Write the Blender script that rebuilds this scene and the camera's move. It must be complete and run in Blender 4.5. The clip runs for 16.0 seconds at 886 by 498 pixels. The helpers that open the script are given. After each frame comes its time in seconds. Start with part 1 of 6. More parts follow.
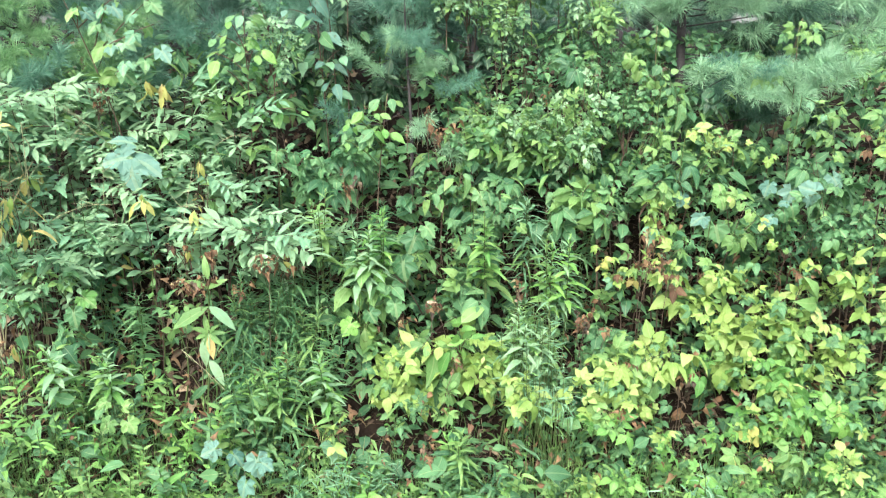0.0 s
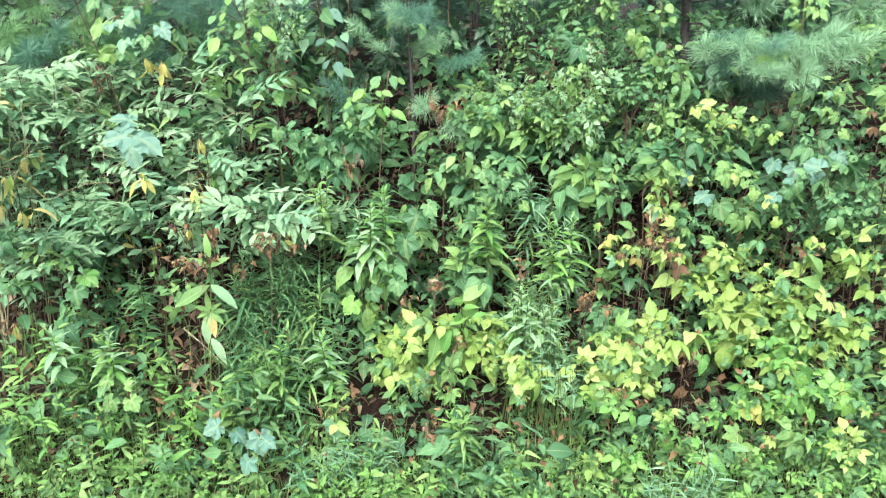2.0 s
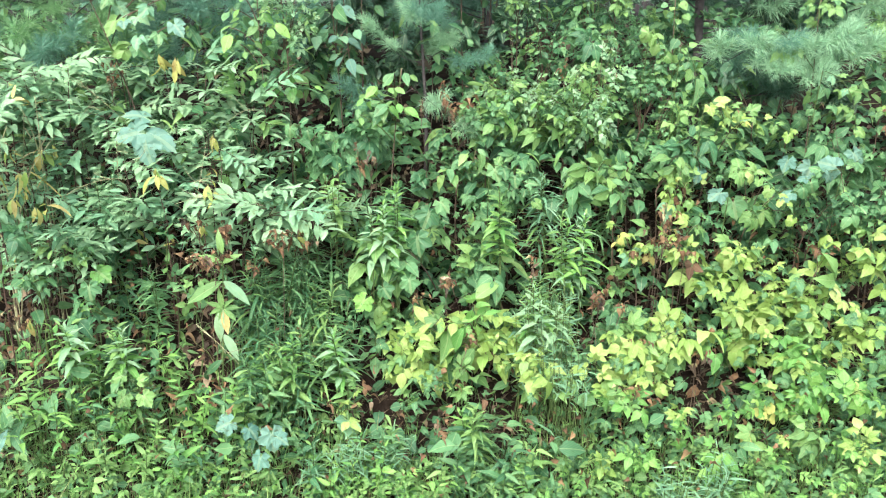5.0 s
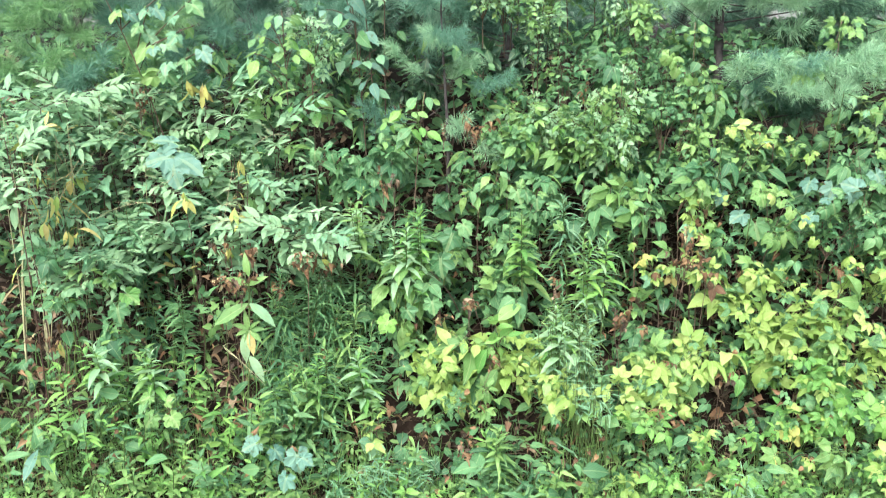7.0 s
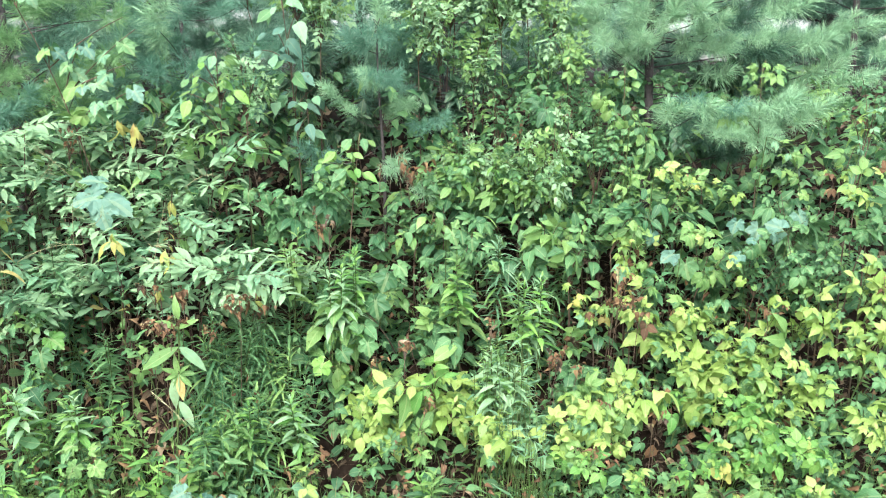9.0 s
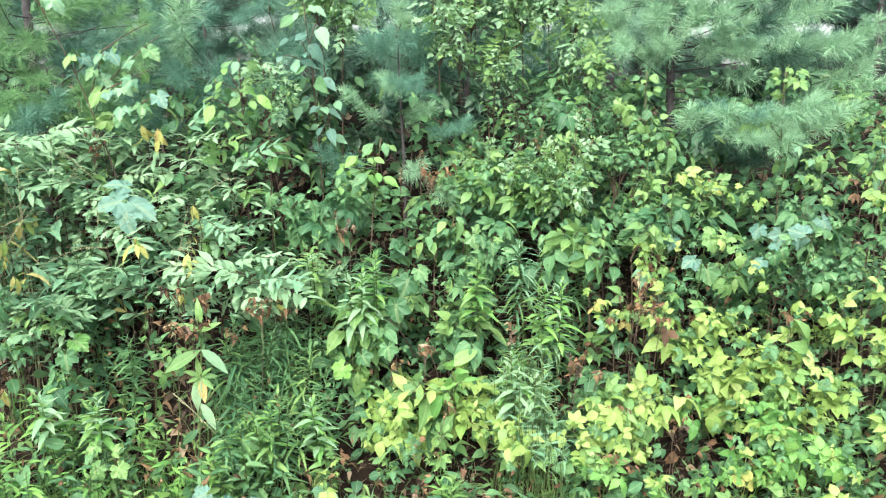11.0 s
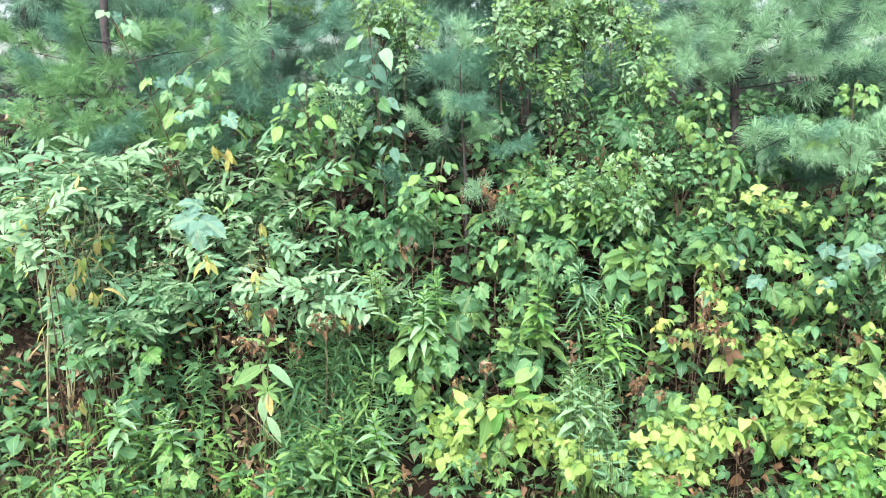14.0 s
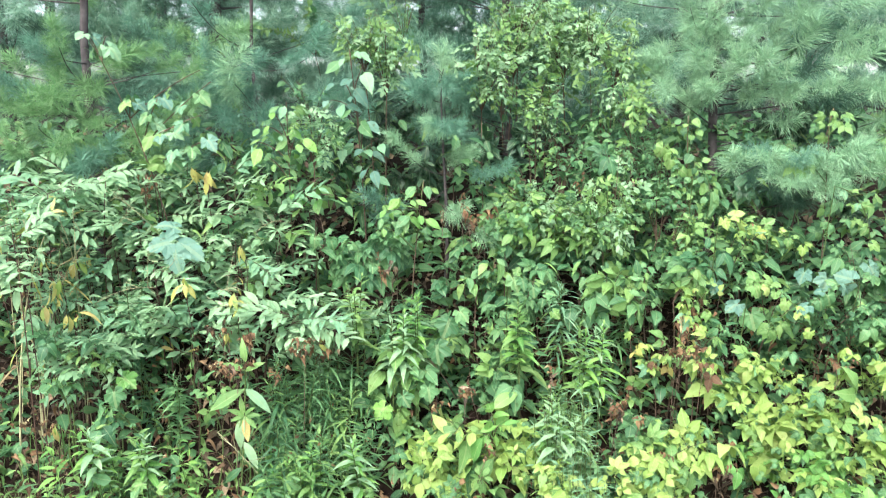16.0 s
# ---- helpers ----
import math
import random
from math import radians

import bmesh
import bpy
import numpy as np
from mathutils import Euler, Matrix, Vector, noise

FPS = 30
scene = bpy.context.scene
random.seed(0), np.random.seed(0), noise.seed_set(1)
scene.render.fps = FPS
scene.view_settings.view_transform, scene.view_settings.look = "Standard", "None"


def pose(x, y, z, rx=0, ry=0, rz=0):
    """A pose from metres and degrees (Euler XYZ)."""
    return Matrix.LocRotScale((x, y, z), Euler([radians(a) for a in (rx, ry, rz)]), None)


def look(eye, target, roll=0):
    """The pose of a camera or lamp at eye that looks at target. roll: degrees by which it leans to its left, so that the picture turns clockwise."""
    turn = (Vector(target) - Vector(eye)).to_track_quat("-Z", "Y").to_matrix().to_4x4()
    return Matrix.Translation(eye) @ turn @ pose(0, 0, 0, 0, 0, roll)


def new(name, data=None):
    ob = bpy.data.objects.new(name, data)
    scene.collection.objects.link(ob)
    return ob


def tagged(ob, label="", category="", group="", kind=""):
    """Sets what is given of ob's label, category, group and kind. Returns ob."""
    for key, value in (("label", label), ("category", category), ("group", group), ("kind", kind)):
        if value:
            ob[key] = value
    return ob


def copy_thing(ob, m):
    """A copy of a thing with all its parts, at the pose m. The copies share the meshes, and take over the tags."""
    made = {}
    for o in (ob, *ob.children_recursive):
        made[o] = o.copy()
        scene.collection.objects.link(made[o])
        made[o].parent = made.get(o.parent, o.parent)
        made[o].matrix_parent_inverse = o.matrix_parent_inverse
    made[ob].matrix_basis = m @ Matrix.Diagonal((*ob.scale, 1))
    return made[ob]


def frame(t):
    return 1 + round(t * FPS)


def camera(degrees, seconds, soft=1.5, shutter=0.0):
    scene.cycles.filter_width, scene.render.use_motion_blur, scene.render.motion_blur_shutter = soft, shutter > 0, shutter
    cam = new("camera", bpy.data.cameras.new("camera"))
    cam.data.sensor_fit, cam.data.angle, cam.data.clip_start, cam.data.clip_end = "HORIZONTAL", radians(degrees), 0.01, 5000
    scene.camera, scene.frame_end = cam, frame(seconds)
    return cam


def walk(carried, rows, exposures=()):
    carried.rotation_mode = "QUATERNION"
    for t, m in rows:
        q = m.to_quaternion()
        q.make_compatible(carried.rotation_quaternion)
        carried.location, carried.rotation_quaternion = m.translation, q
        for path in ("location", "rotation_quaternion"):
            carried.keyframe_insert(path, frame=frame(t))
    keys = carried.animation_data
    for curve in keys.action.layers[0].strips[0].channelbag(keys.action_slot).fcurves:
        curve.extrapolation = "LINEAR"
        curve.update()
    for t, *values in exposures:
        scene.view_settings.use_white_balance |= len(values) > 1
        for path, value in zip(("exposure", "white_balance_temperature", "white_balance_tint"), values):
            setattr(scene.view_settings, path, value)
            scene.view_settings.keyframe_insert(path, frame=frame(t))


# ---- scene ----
# The camera: hand-held at the foot of an overgrown bank.
cam = camera(56.2, 16.0, soft=1.1, shutter=1.0)
ROWS = [
    (0, 0, 0, 1.55, 76, -0, 0),
    (0.5, 0.0011, 0.0006, 1.5431, 75.54, 0.05, -0.33),
    (1, 0.0003, 0.0053, 1.5405, 75.29, 0.11, -0.38),
    (1.5, 0.0008, 0.0072, 1.5351, 75.2, 0.18, -0.32),
    (2, 0.0008, 0.0086, 1.5339, 74.76, 0.12, 0.14),
    (2.5, -0.007, 0.0117, 1.5256, 74.26, 0.05, 0.39),
    (3, -0.0075, 0.0154, 1.5253, 73.98, 0.12, 0.41),
    (3.5, -0.0047, 0.0164, 1.527, 74.21, 0.2, 0.45),
    (4, -0.0011, 0.0165, 1.5284, 74.42, 0.14, 0.4),
    (6.5, -0.0241, -0.0066, 1.5388, 75.39, 0.3, 1.93),
    (7, -0.026, -0.0121, 1.5471, 75.96, 0.49, 1.99),
    (7.5, -0.0246, -0.0151, 1.5552, 76.68, 0.51, 1.51),
    (8, -0.0118, -0.0095, 1.5581, 77.41, 0.22, 0.55),
    (8.5, 0.0032, -0.0056, 1.5593, 78.08, -0.2, -1.24),
    (9, 0.0125, -0.0054, 1.5646, 78.4, -0.12, -1.67),
    (11.5, 0.0024, -0.0145, 1.5673, 78.72, -0.05, 0.31),
    (12, -0.002, -0.0196, 1.5666, 78.86, -0.07, 0.91),
    (12.5, -0.0021, -0.0249, 1.5762, 79.19, -0.04, 1.34),
    (13, -0.0092, -0.0319, 1.5754, 79.37, 0.72, 3.12),
    (13.5, -0.0063, -0.04, 1.589, 79.56, 0.69, 3.84),
    (14, -0.0059, -0.0376, 1.5876, 79.63, 0.42, 3.6),
    (14.5, 0.0002, -0.0369, 1.5982, 80.38, 0.32, 3.71),
    (15, 0.0014, -0.0373, 1.6004, 81.23, -0.06, 3.23),
    (15.5, -0.0011, -0.0316, 1.6002, 81.53, -0.07, 2.73),
    (16, 0.0017, -0.0299, 1.6023, 80.99, -0.04, 2.43),
]
EXPOSURE = 2.28
walk(cam, [(t, pose(x, y, z, rx, ry, rz)) for t, x, y, z, rx, ry, rz in ROWS], exposures=((0.0, EXPOSURE), (16.0, EXPOSURE)))

# ---- sky and light: a bright overcast day ----
world = bpy.data.worlds.new("overcast_sky")
scene.world = world
world.use_nodes = True
wn, wl = world.node_tree.nodes, world.node_tree.links
wn.clear()
sky = wn.new("ShaderNodeTexSky")
sky.sky_type, sky.sun_disc = "NISHITA", False
sky.sun_elevation, sky.sun_rotation = radians(50), radians(198)
sky.air_density, sky.dust_density, sky.ozone_density = 1.0, 4.0, 1.0
pale = wn.new("ShaderNodeHueSaturation")
pale.inputs["Saturation"].default_value = 0.65
back = wn.new("ShaderNodeBackground")
back.inputs["Strength"].default_value = 0.15
wout = wn.new("ShaderNodeOutputWorld")
wl.new(sky.outputs[0], pale.inputs["Color"])
wl.new(pale.outputs[0], back.inputs["Color"])
wl.new(back.outputs[0], wout.inputs["Surface"])
sun_data = bpy.data.lights.new("sun", "SUN")
sun_data.energy, sun_data.angle, sun_data.color = 0.5, radians(45), (1.0, 0.98, 0.95)
sun = new("sun", sun_data)
sun.matrix_world = look((-1.3, -3.9, 5.0), (0, 0, 0))


# ---- materials ----
def material(name):
    m = bpy.data.materials.new(name)
    m.use_nodes = True
    nodes, links = m.node_tree.nodes, m.node_tree.links
    return m, nodes, links, nodes["Principled BSDF"], nodes["Material Output"]


def ramp(nodes, stops):
    r = nodes.new("ShaderNodeValToRGB")
    while len(r.color_ramp.elements) < len(stops):
        r.color_ramp.elements.new(0.5)
    for e, (p, c) in zip(r.color_ramp.elements, stops):
        e.position, e.color = p, (*c, 1)
    return r


def calc(nodes, links, kind, a, b):
    n = nodes.new("ShaderNodeMath")
    n.operation = kind
    for i, v in enumerate((a, b)):
        if isinstance(v, (int, float)):
            n.inputs[i].default_value = v
        else:
            links.new(v, n.inputs[i])
    return n.outputs[0]


def leaf_material(name, stops, rough=0.48, through_light=0.36, veins=0.24, ribs=14.0):
    """Leaf blade: tone by leaf, pale midrib and side veins, blotches, some light through the blade."""
    m, nodes, links, bsdf, out = material(name)
    info, geo = nodes.new("ShaderNodeObjectInfo"), nodes.new("ShaderNodeNewGeometry")
    tone = calc(nodes, links, "FRACT", calc(nodes, links, "ADD", info.outputs["Random"], geo.outputs["Random Per Island"]), 0.0)
    colour = ramp(nodes, stops)
    links.new(tone, colour.inputs[0])
    uv = nodes.new("ShaderNodeUVMap")
    split = nodes.new("ShaderNodeSeparateXYZ")
    links.new(uv.outputs[0], split.inputs[0])
    side = calc(nodes, links, "ABSOLUTE", calc(nodes, links, "SUBTRACT", split.outputs[0], 0.5), 0.0)
    mid = calc(nodes, links, "LESS_THAN", side, 0.03)
    slant = calc(nodes, links, "SUBTRACT", split.outputs[1], side)
    wave = calc(nodes, links, "POWER", calc(nodes, links, "ABSOLUTE", calc(nodes, links, "SINE", calc(nodes, links, "MULTIPLY", slant, ribs * 1.57), 0.0), 0.0), 9.0)
    vein = calc(nodes, links, "MAXIMUM", mid, calc(nodes, links, "MULTIPLY", wave, 0.35))
    spots = nodes.new("ShaderNodeTexNoise")
    spots.inputs["Scale"].default_value = 55.0
    spots.inputs["Detail"].default_value = 3.0
    pos = nodes.new("ShaderNodeTexCoord")
    away = nodes.new("ShaderNodeVectorMath")
    links.new(pos.outputs["Object"], away.inputs[0])
    links.new(tone, away.inputs[1])
    links.new(away.outputs[0], spots.inputs["Vector"])
    shade = nodes.new("ShaderNodeMix")
    shade.data_type, shade.blend_type = "RGBA", "MULTIPLY"
    shade.inputs[0].default_value = 0.7
    spot_ramp = ramp(nodes, ((0.31, (0.5, 0.36, 0.2)), (0.37, (0.86, 0.85, 0.74)), (0.66, (1.0, 1.0, 1.0))))
    links.new(spots.outputs[0], spot_ramp.inputs[0])
    links.new(colour.outputs[0], shade.inputs[6])
    links.new(spot_ramp.outputs[0], shade.inputs[7])
    pale_rib = nodes.new("ShaderNodeMix")
    pale_rib.data_type = "RGBA"
    links.new(calc(nodes, links, "MULTIPLY", vein, veins), pale_rib.inputs[0])
    links.new(shade.outputs[2], pale_rib.inputs[6])
    pale_rib.inputs[7].default_value = (0.42, 0.5, 0.25, 1)
    links.new(pale_rib.outputs[2], bsdf.inputs["Base Color"])
    bsdf.inputs["Roughness"].default_value = rough
    bsdf.inputs["Specular IOR Level"].default_value = 0.34
    bump = nodes.new("ShaderNodeBump")
    bump.inputs["Strength"].default_value = 0.4
    bump.inputs["Distance"].default_value = 0.002
    links.new(wave, bump.inputs["Height"])
    links.new(bump.outputs[0], bsdf.inputs["Normal"])
    trans = nodes.new("ShaderNodeBsdfTranslucent")
    links.new(pale_rib.outputs[2], trans.inputs["Color"])
    mix = nodes.new("ShaderNodeMixShader")
    mix.inputs[0].default_value = through_light
    links.new(bsdf.outputs[0], mix.inputs[1])
    links.new(trans.outputs[0], mix.inputs[2])
    links.new(mix.outputs[0], out.inputs["Surface"])
    return m


def rough_material(name, dark, light, scale=30.0, rough=0.9, bump_size=0.004, gloss=0.3):
    """Bark, stems, soil: two scales of noise in colour and relief."""
    m, nodes, links, bsdf, out = material(name)
    pos = nodes.new("ShaderNodeTexCoord")
    fine, broad = nodes.new("ShaderNodeTexNoise"), nodes.new("ShaderNodeTexNoise")
    for n, s in ((fine, scale), (broad, scale / 9)):
        n.inputs["Scale"].default_value = s
        n.inputs["Detail"].default_value = 6.0
        links.new(pos.outputs["Object"], n.inputs["Vector"])
    mixed = calc(nodes, links, "ADD", calc(nodes, links, "MULTIPLY", fine.outputs[0], 0.6), calc(nodes, links, "MULTIPLY", broad.outputs[0], 0.4))
    colour = ramp(nodes, ((0.36, dark), (0.64, light)))
    links.new(mixed, colour.inputs[0])
    links.new(colour.outputs[0], bsdf.inputs["Base Color"])
    bsdf.inputs["Roughness"].default_value = rough
    bsdf.inputs["Specular IOR Level"].default_value = gloss
    bump = nodes.new("ShaderNodeBump")
    bump.inputs["Distance"].default_value = bump_size
    links.new(mixed, bump.inputs["Height"])
    links.new(bump.outputs[0], bsdf.inputs["Normal"])
    return m


MAT = {
    "lime": leaf_material("lime_leaf", ((0.0, (0.195, 0.345, 0.08)), (0.45, (0.272, 0.42, 0.108)), (0.85, (0.315, 0.455, 0.135)), (1.0, (0.365, 0.465, 0.165)))),
    "fresh": leaf_material("fresh_leaf", ((0.0, (0.09, 0.203, 0.066)), (0.5, (0.152, 0.308, 0.095)), (1.0, (0.225, 0.39, 0.127)))),
    "bright": leaf_material("bright_herb_leaf", ((0.0, (0.085, 0.245, 0.06)), (0.5, (0.145, 0.345, 0.085)), (1.0, (0.225, 0.445, 0.11)))),
    "mint": leaf_material("soft_mint_leaf", ((0.0, (0.12, 0.28, 0.165)), (0.5, (0.17, 0.36, 0.21)), (1.0, (0.23, 0.42, 0.25))), rough=0.6),
    "green_needle": leaf_material("green_pine_needle", ((0.0, (0.11, 0.26, 0.11)), (0.5, (0.17, 0.35, 0.15)), (1.0, (0.23, 0.43, 0.20))), rough=0.4, through_light=0.2, veins=0.0),
    "mid": leaf_material("mid_green_leaf", ((0.0, (0.054, 0.156, 0.068)), (0.5, (0.092, 0.235, 0.10)), (1.0, (0.147, 0.305, 0.127)))),
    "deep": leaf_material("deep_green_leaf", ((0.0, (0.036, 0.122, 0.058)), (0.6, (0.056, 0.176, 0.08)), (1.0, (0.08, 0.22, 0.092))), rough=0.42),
    # Near-black leaf colour that imitates deep shade under the pines.
    "shade_leaf": leaf_material("shade_dark_leaf", ((0.0, (0.014, 0.052, 0.03)), (0.6, (0.026, 0.082, 0.045)), (1.0, (0.045, 0.12, 0.06))), rough=0.4, through_light=0.12),
    "sage": leaf_material("pale_sage_leaf", ((0.0, (0.205, 0.38, 0.215)), (0.5, (0.265, 0.46, 0.27)), (1.0, (0.325, 0.51, 0.305))), rough=0.58, through_light=0.42, veins=0.25),
    "blue": leaf_material("blue_green_leaf", ((0.0, (0.068, 0.178, 0.138)), (0.5, (0.105, 0.24, 0.187)), (1.0, (0.155, 0.295, 0.232))), rough=0.6, veins=0.18),
    "yellow": leaf_material("yellowed_leaf", ((0.0, (0.38, 0.43, 0.12)), (0.6, (0.47, 0.45, 0.15)), (1.0, (0.50, 0.40, 0.17)))),
    "hay": leaf_material("dry_grass_blade", ((0.0, (0.26, 0.23, 0.12)), (0.6, (0.40, 0.35, 0.21)), (1.0, (0.50, 0.42, 0.24))), rough=0.7, veins=0.1),
    "rust": leaf_material("rust_brown_leaf", ((0.0, (0.085, 0.047, 0.028)), (0.5, (0.16, 0.088, 0.048)), (1.0, (0.31, 0.20, 0.11))), rough=0.8, through_light=0.25, veins=0.1),
    "brown": leaf_material("dead_brown_leaf", ((0.0, (0.035, 0.026, 0.02)), (0.45, (0.095, 0.068, 0.05)), (0.8, (0.17, 0.115, 0.08)), (1.0, (0.36, 0.27, 0.19))), rough=0.8, through_light=0.12, veins=0.1),
    "needle": leaf_material("pine_needle", ((0.0, (0.085, 0.23, 0.16)), (0.5, (0.125, 0.29, 0.21)), (1.0, (0.175, 0.36, 0.265))), rough=0.35, through_light=0.2, veins=0.0),
    "fresh_needle": leaf_material("fresh_pine_needle", ((0.0, (0.18, 0.38, 0.23)), (0.5, (0.26, 0.475, 0.29)), (1.0, (0.35, 0.56, 0.35))), rough=0.4, through_light=0.2, veins=0.0),
    "crown": leaf_material("pine_crown", ((0.0, (0.125, 0.275, 0.195)), (0.5, (0.19, 0.37, 0.265)), (1.0, (0.27, 0.46, 0.335))), rough=0.4, through_light=0.2, veins=0.0),
    # Inner pine needles: a darker colour standing in for shade within the crown.
    "shade_needle": leaf_material("shade_pine_needle", ((0.0, (0.035, 0.105, 0.07)), (0.5, (0.06, 0.155, 0.105)), (1.0, (0.095, 0.215, 0.15))), rough=0.45, through_light=0.15, veins=0.0),
    "grass": leaf_material("grass_blade", ((0.0, (0.08, 0.21, 0.06)), (0.7, (0.16, 0.32, 0.09)), (1.0, (0.32, 0.34, 0.15))), veins=0.1),
    "stem": rough_material("green_stem", (0.04, 0.075, 0.022), (0.09, 0.135, 0.04), 60, 0.6, 0.001),
    "red_stem": rough_material("reddish_stem", (0.035, 0.022, 0.017), (0.085, 0.05, 0.036), 60, 0.6, 0.001),
    "straw": rough_material("dry_straw_stalk", (0.22, 0.22, 0.12), (0.36, 0.36, 0.21), 50, 0.8, 0.001),
    "twig": rough_material("brown_twig", (0.05, 0.035, 0.025), (0.14, 0.10, 0.07), 60, 0.85, 0.002),
    "bark": rough_material("pine_bark", (0.022, 0.02, 0.021), (0.08, 0.072, 0.072), 35, 0.95, 0.008),
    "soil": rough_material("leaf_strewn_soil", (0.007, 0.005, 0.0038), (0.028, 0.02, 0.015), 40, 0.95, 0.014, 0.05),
}


# ---- leaf blades ----
ALONG = (0.0, 0.12, 0.28, 0.46, 0.64, 0.82, 1.0)
OVATE = (0.08, 0.68, 0.97, 0.98, 0.76, 0.38, 0.0)
ELLIPTIC = (0.05, 0.52, 0.88, 1.0, 0.88, 0.5, 0.0)
LANCE = (0.1, 0.66, 1.0, 0.94, 0.72, 0.36, 0.0)
ROUNDED = (0.1, 0.8, 1.0, 1.0, 0.86, 0.56, 0.08)


def blade(length, width, profile, fold=0.25, droop=0.25, twist=0.0, wavy=0.06, petiole=0.0, rows=7, teeth=0.0):
    """Points, faces and uv of one leaf along +y, its face up +z, creased on the midrib and bent down towards the tip."""
    pts, uvs, faces = [], [], []
    for i in range(rows):
        t = i / (rows - 1)
        w = float(np.interp(t, ALONG, profile))
        half = 0.5 * width * w * (1 + teeth * (-1) ** i)
        y, z = petiole + length * (t - 0.18 * droop * t * t), -droop * length * t * t
        lean = twist * t
        wob = wavy * width * math.sin(7.0 * t + 2.0 * droop)
        pts += [(-half * math.cos(lean), y, z + fold * half + wob), (0.0, y, z), (half * math.cos(lean), y, z + fold * half * (1 + lean) - wob * 0.6)]
        uvs += [(0.5 - 0.5 * w, t), (0.5, t), (0.5 + 0.5 * w, t)]
    for i in range(rows - 1):
        a = 3 * i
        faces += [(a, a + 1, a + 4, a + 3), (a + 1, a + 2, a + 5, a + 4)]
    if petiole:
        n, h = len(pts), 0.0012
        pts += [(-h, 0, 0), (h, 0, 0), (h, petiole, 0.0005), (-h, petiole, 0.0005)]
        uvs += [(0.49, 0), (0.51, 0), (0.51, 0.05), (0.49, 0.05)]
        faces.append((n, n + 1, n + 2, n + 3))
    return np.array(pts), faces, np.array(uvs)


def merged(pieces):
    """One leaf out of several blades; each piece is (blade, matrix)."""
    pts, faces, uvs, n = [], [], [], 0
    for (p, f, u), m in pieces:
        a = np.array(m)
        pts.append(p @ a[:3, :3].T + a[:3, 3])
        uvs.append(u)
        faces += [tuple(i + n for i in face) for face in f]
        n += len(p)
    return np.concatenate(pts), faces, np.concatenate(uvs)


def lobed(size, spread=(0.0, 1.05, 2.0), reach=(1.0, 0.86, 0.62), cut=0.55, droop=0.25):
    """A grape-like leaf: pointed lobes round the end of the stalk, a notch behind, toothed rim, hung from raised veins."""
    count = 45
    pts, uvs = [(0, 0, 0)], [(0.5, 0.1)]
    for ring in (0.35, 0.7, 1.0):
        for i in range(count):
            a = -2.72 + 5.44 * i / (count - 1)
            near = min(range(len(spread)), key=lambda k: abs(abs(a) - spread[k]))
            off = min(1.0, abs(abs(a) - spread[near]) / 0.52)
            r = size * 0.66 * reach[near] * (1 - cut * off ** 0.8 * (0.55 if ring < 0.5 else 1.0))
            r *= 1.0 if ring < 1 else 1 + 0.035 * (-1) ** i
            x, y = r * ring * math.sin(a), r * ring * math.cos(a)
            lift = 0.05 * size * ring * math.cos(math.pi * off)
            pts.append((x, y, -droop * (x * x * 1.2 + y * y) / size - lift))
            uvs.append((0.5 + 0.5 * x / size, 0.3 + 0.7 * y / size))
    faces = [(0, 2 + i, 1 + i) for i in range(count - 1)]
    for k in (0, count):
        faces += [(1 + i + k, 2 + i + k, 2 + i + count + k, 1 + i + count + k) for i in range(count - 1)]
    return np.array(pts), faces, np.array(uvs)


def heart(size, droop=0.3):
    """A broad leaf with a pointed tip and a notched base."""
    return lobed(size, (0.0, 1.9), (1.0, 0.74), 0.16, droop)


def mesh_from(name, shape, mat):
    pts, faces, uvs = shape
    me = bpy.data.meshes.new(name)
    me.from_pydata(pts.tolist(), [], faces)
    layer = me.uv_layers.new(name="UVMap")
    loops = np.empty(len(me.loops), dtype=np.int32)
    me.loops.foreach_get("vertex_index", loops)
    layer.data.foreach_set("uv", uvs[loops].astype(np.float32).ravel())
    me.polygons.foreach_set("use_smooth", np.ones(len(me.polygons), dtype=bool))
    me.materials.append(mat)
    me.update()
    return me


def spin(deg, x=0.0, y=0.0, z=0.0, s=1.0, tip=0.0):
    return pose(x, y, z, tip, 0, deg) @ Matrix.Scale(s, 4)


def trifoliate(length, width, droop):
    stalk = length * 0.7
    end = blade(length, width, OVATE, 0.22, droop, 0.1, petiole=length * 0.22, rows=9, teeth=0.06)
    side = blade(length * 0.86, width * 0.9, OVATE, 0.26, droop * 1.1, -0.15, petiole=length * 0.06, rows=9, teeth=0.06)
    return merged([(end, spin(4, 0, stalk, 0)), (side, spin(68, 0, stalk, 0, 1, -6)), (side, spin(-70, 0, stalk, 0.001, 1, -4)),
                   (blade(stalk, 0.0022, (1,) * 7, 0, 0.02, wavy=0, rows=3), spin(0))])


def palmate(length, width, droop):
    """Five pointed leaflets spread like fingers on one stalk."""
    stalk = length * 0.6
    fingers = [(blade(length * s, width * s, ELLIPTIC, 0.25, droop * k, 0.1, petiole=length * 0.05, rows=8, teeth=0.07), spin(a, 0, stalk, 0.0005 * i, 1, -5))
               for i, (a, s, k) in enumerate(((3, 1.0, 1.0), (48, 0.92, 1.1), (-45, 0.95, 0.9), (98, 0.68, 1.3), (-101, 0.7, 1.2)))]
    return merged(fingers + [(blade(stalk, 0.0022, (1,) * 7, 0, 0.02, wavy=0, rows=3), spin(0))])


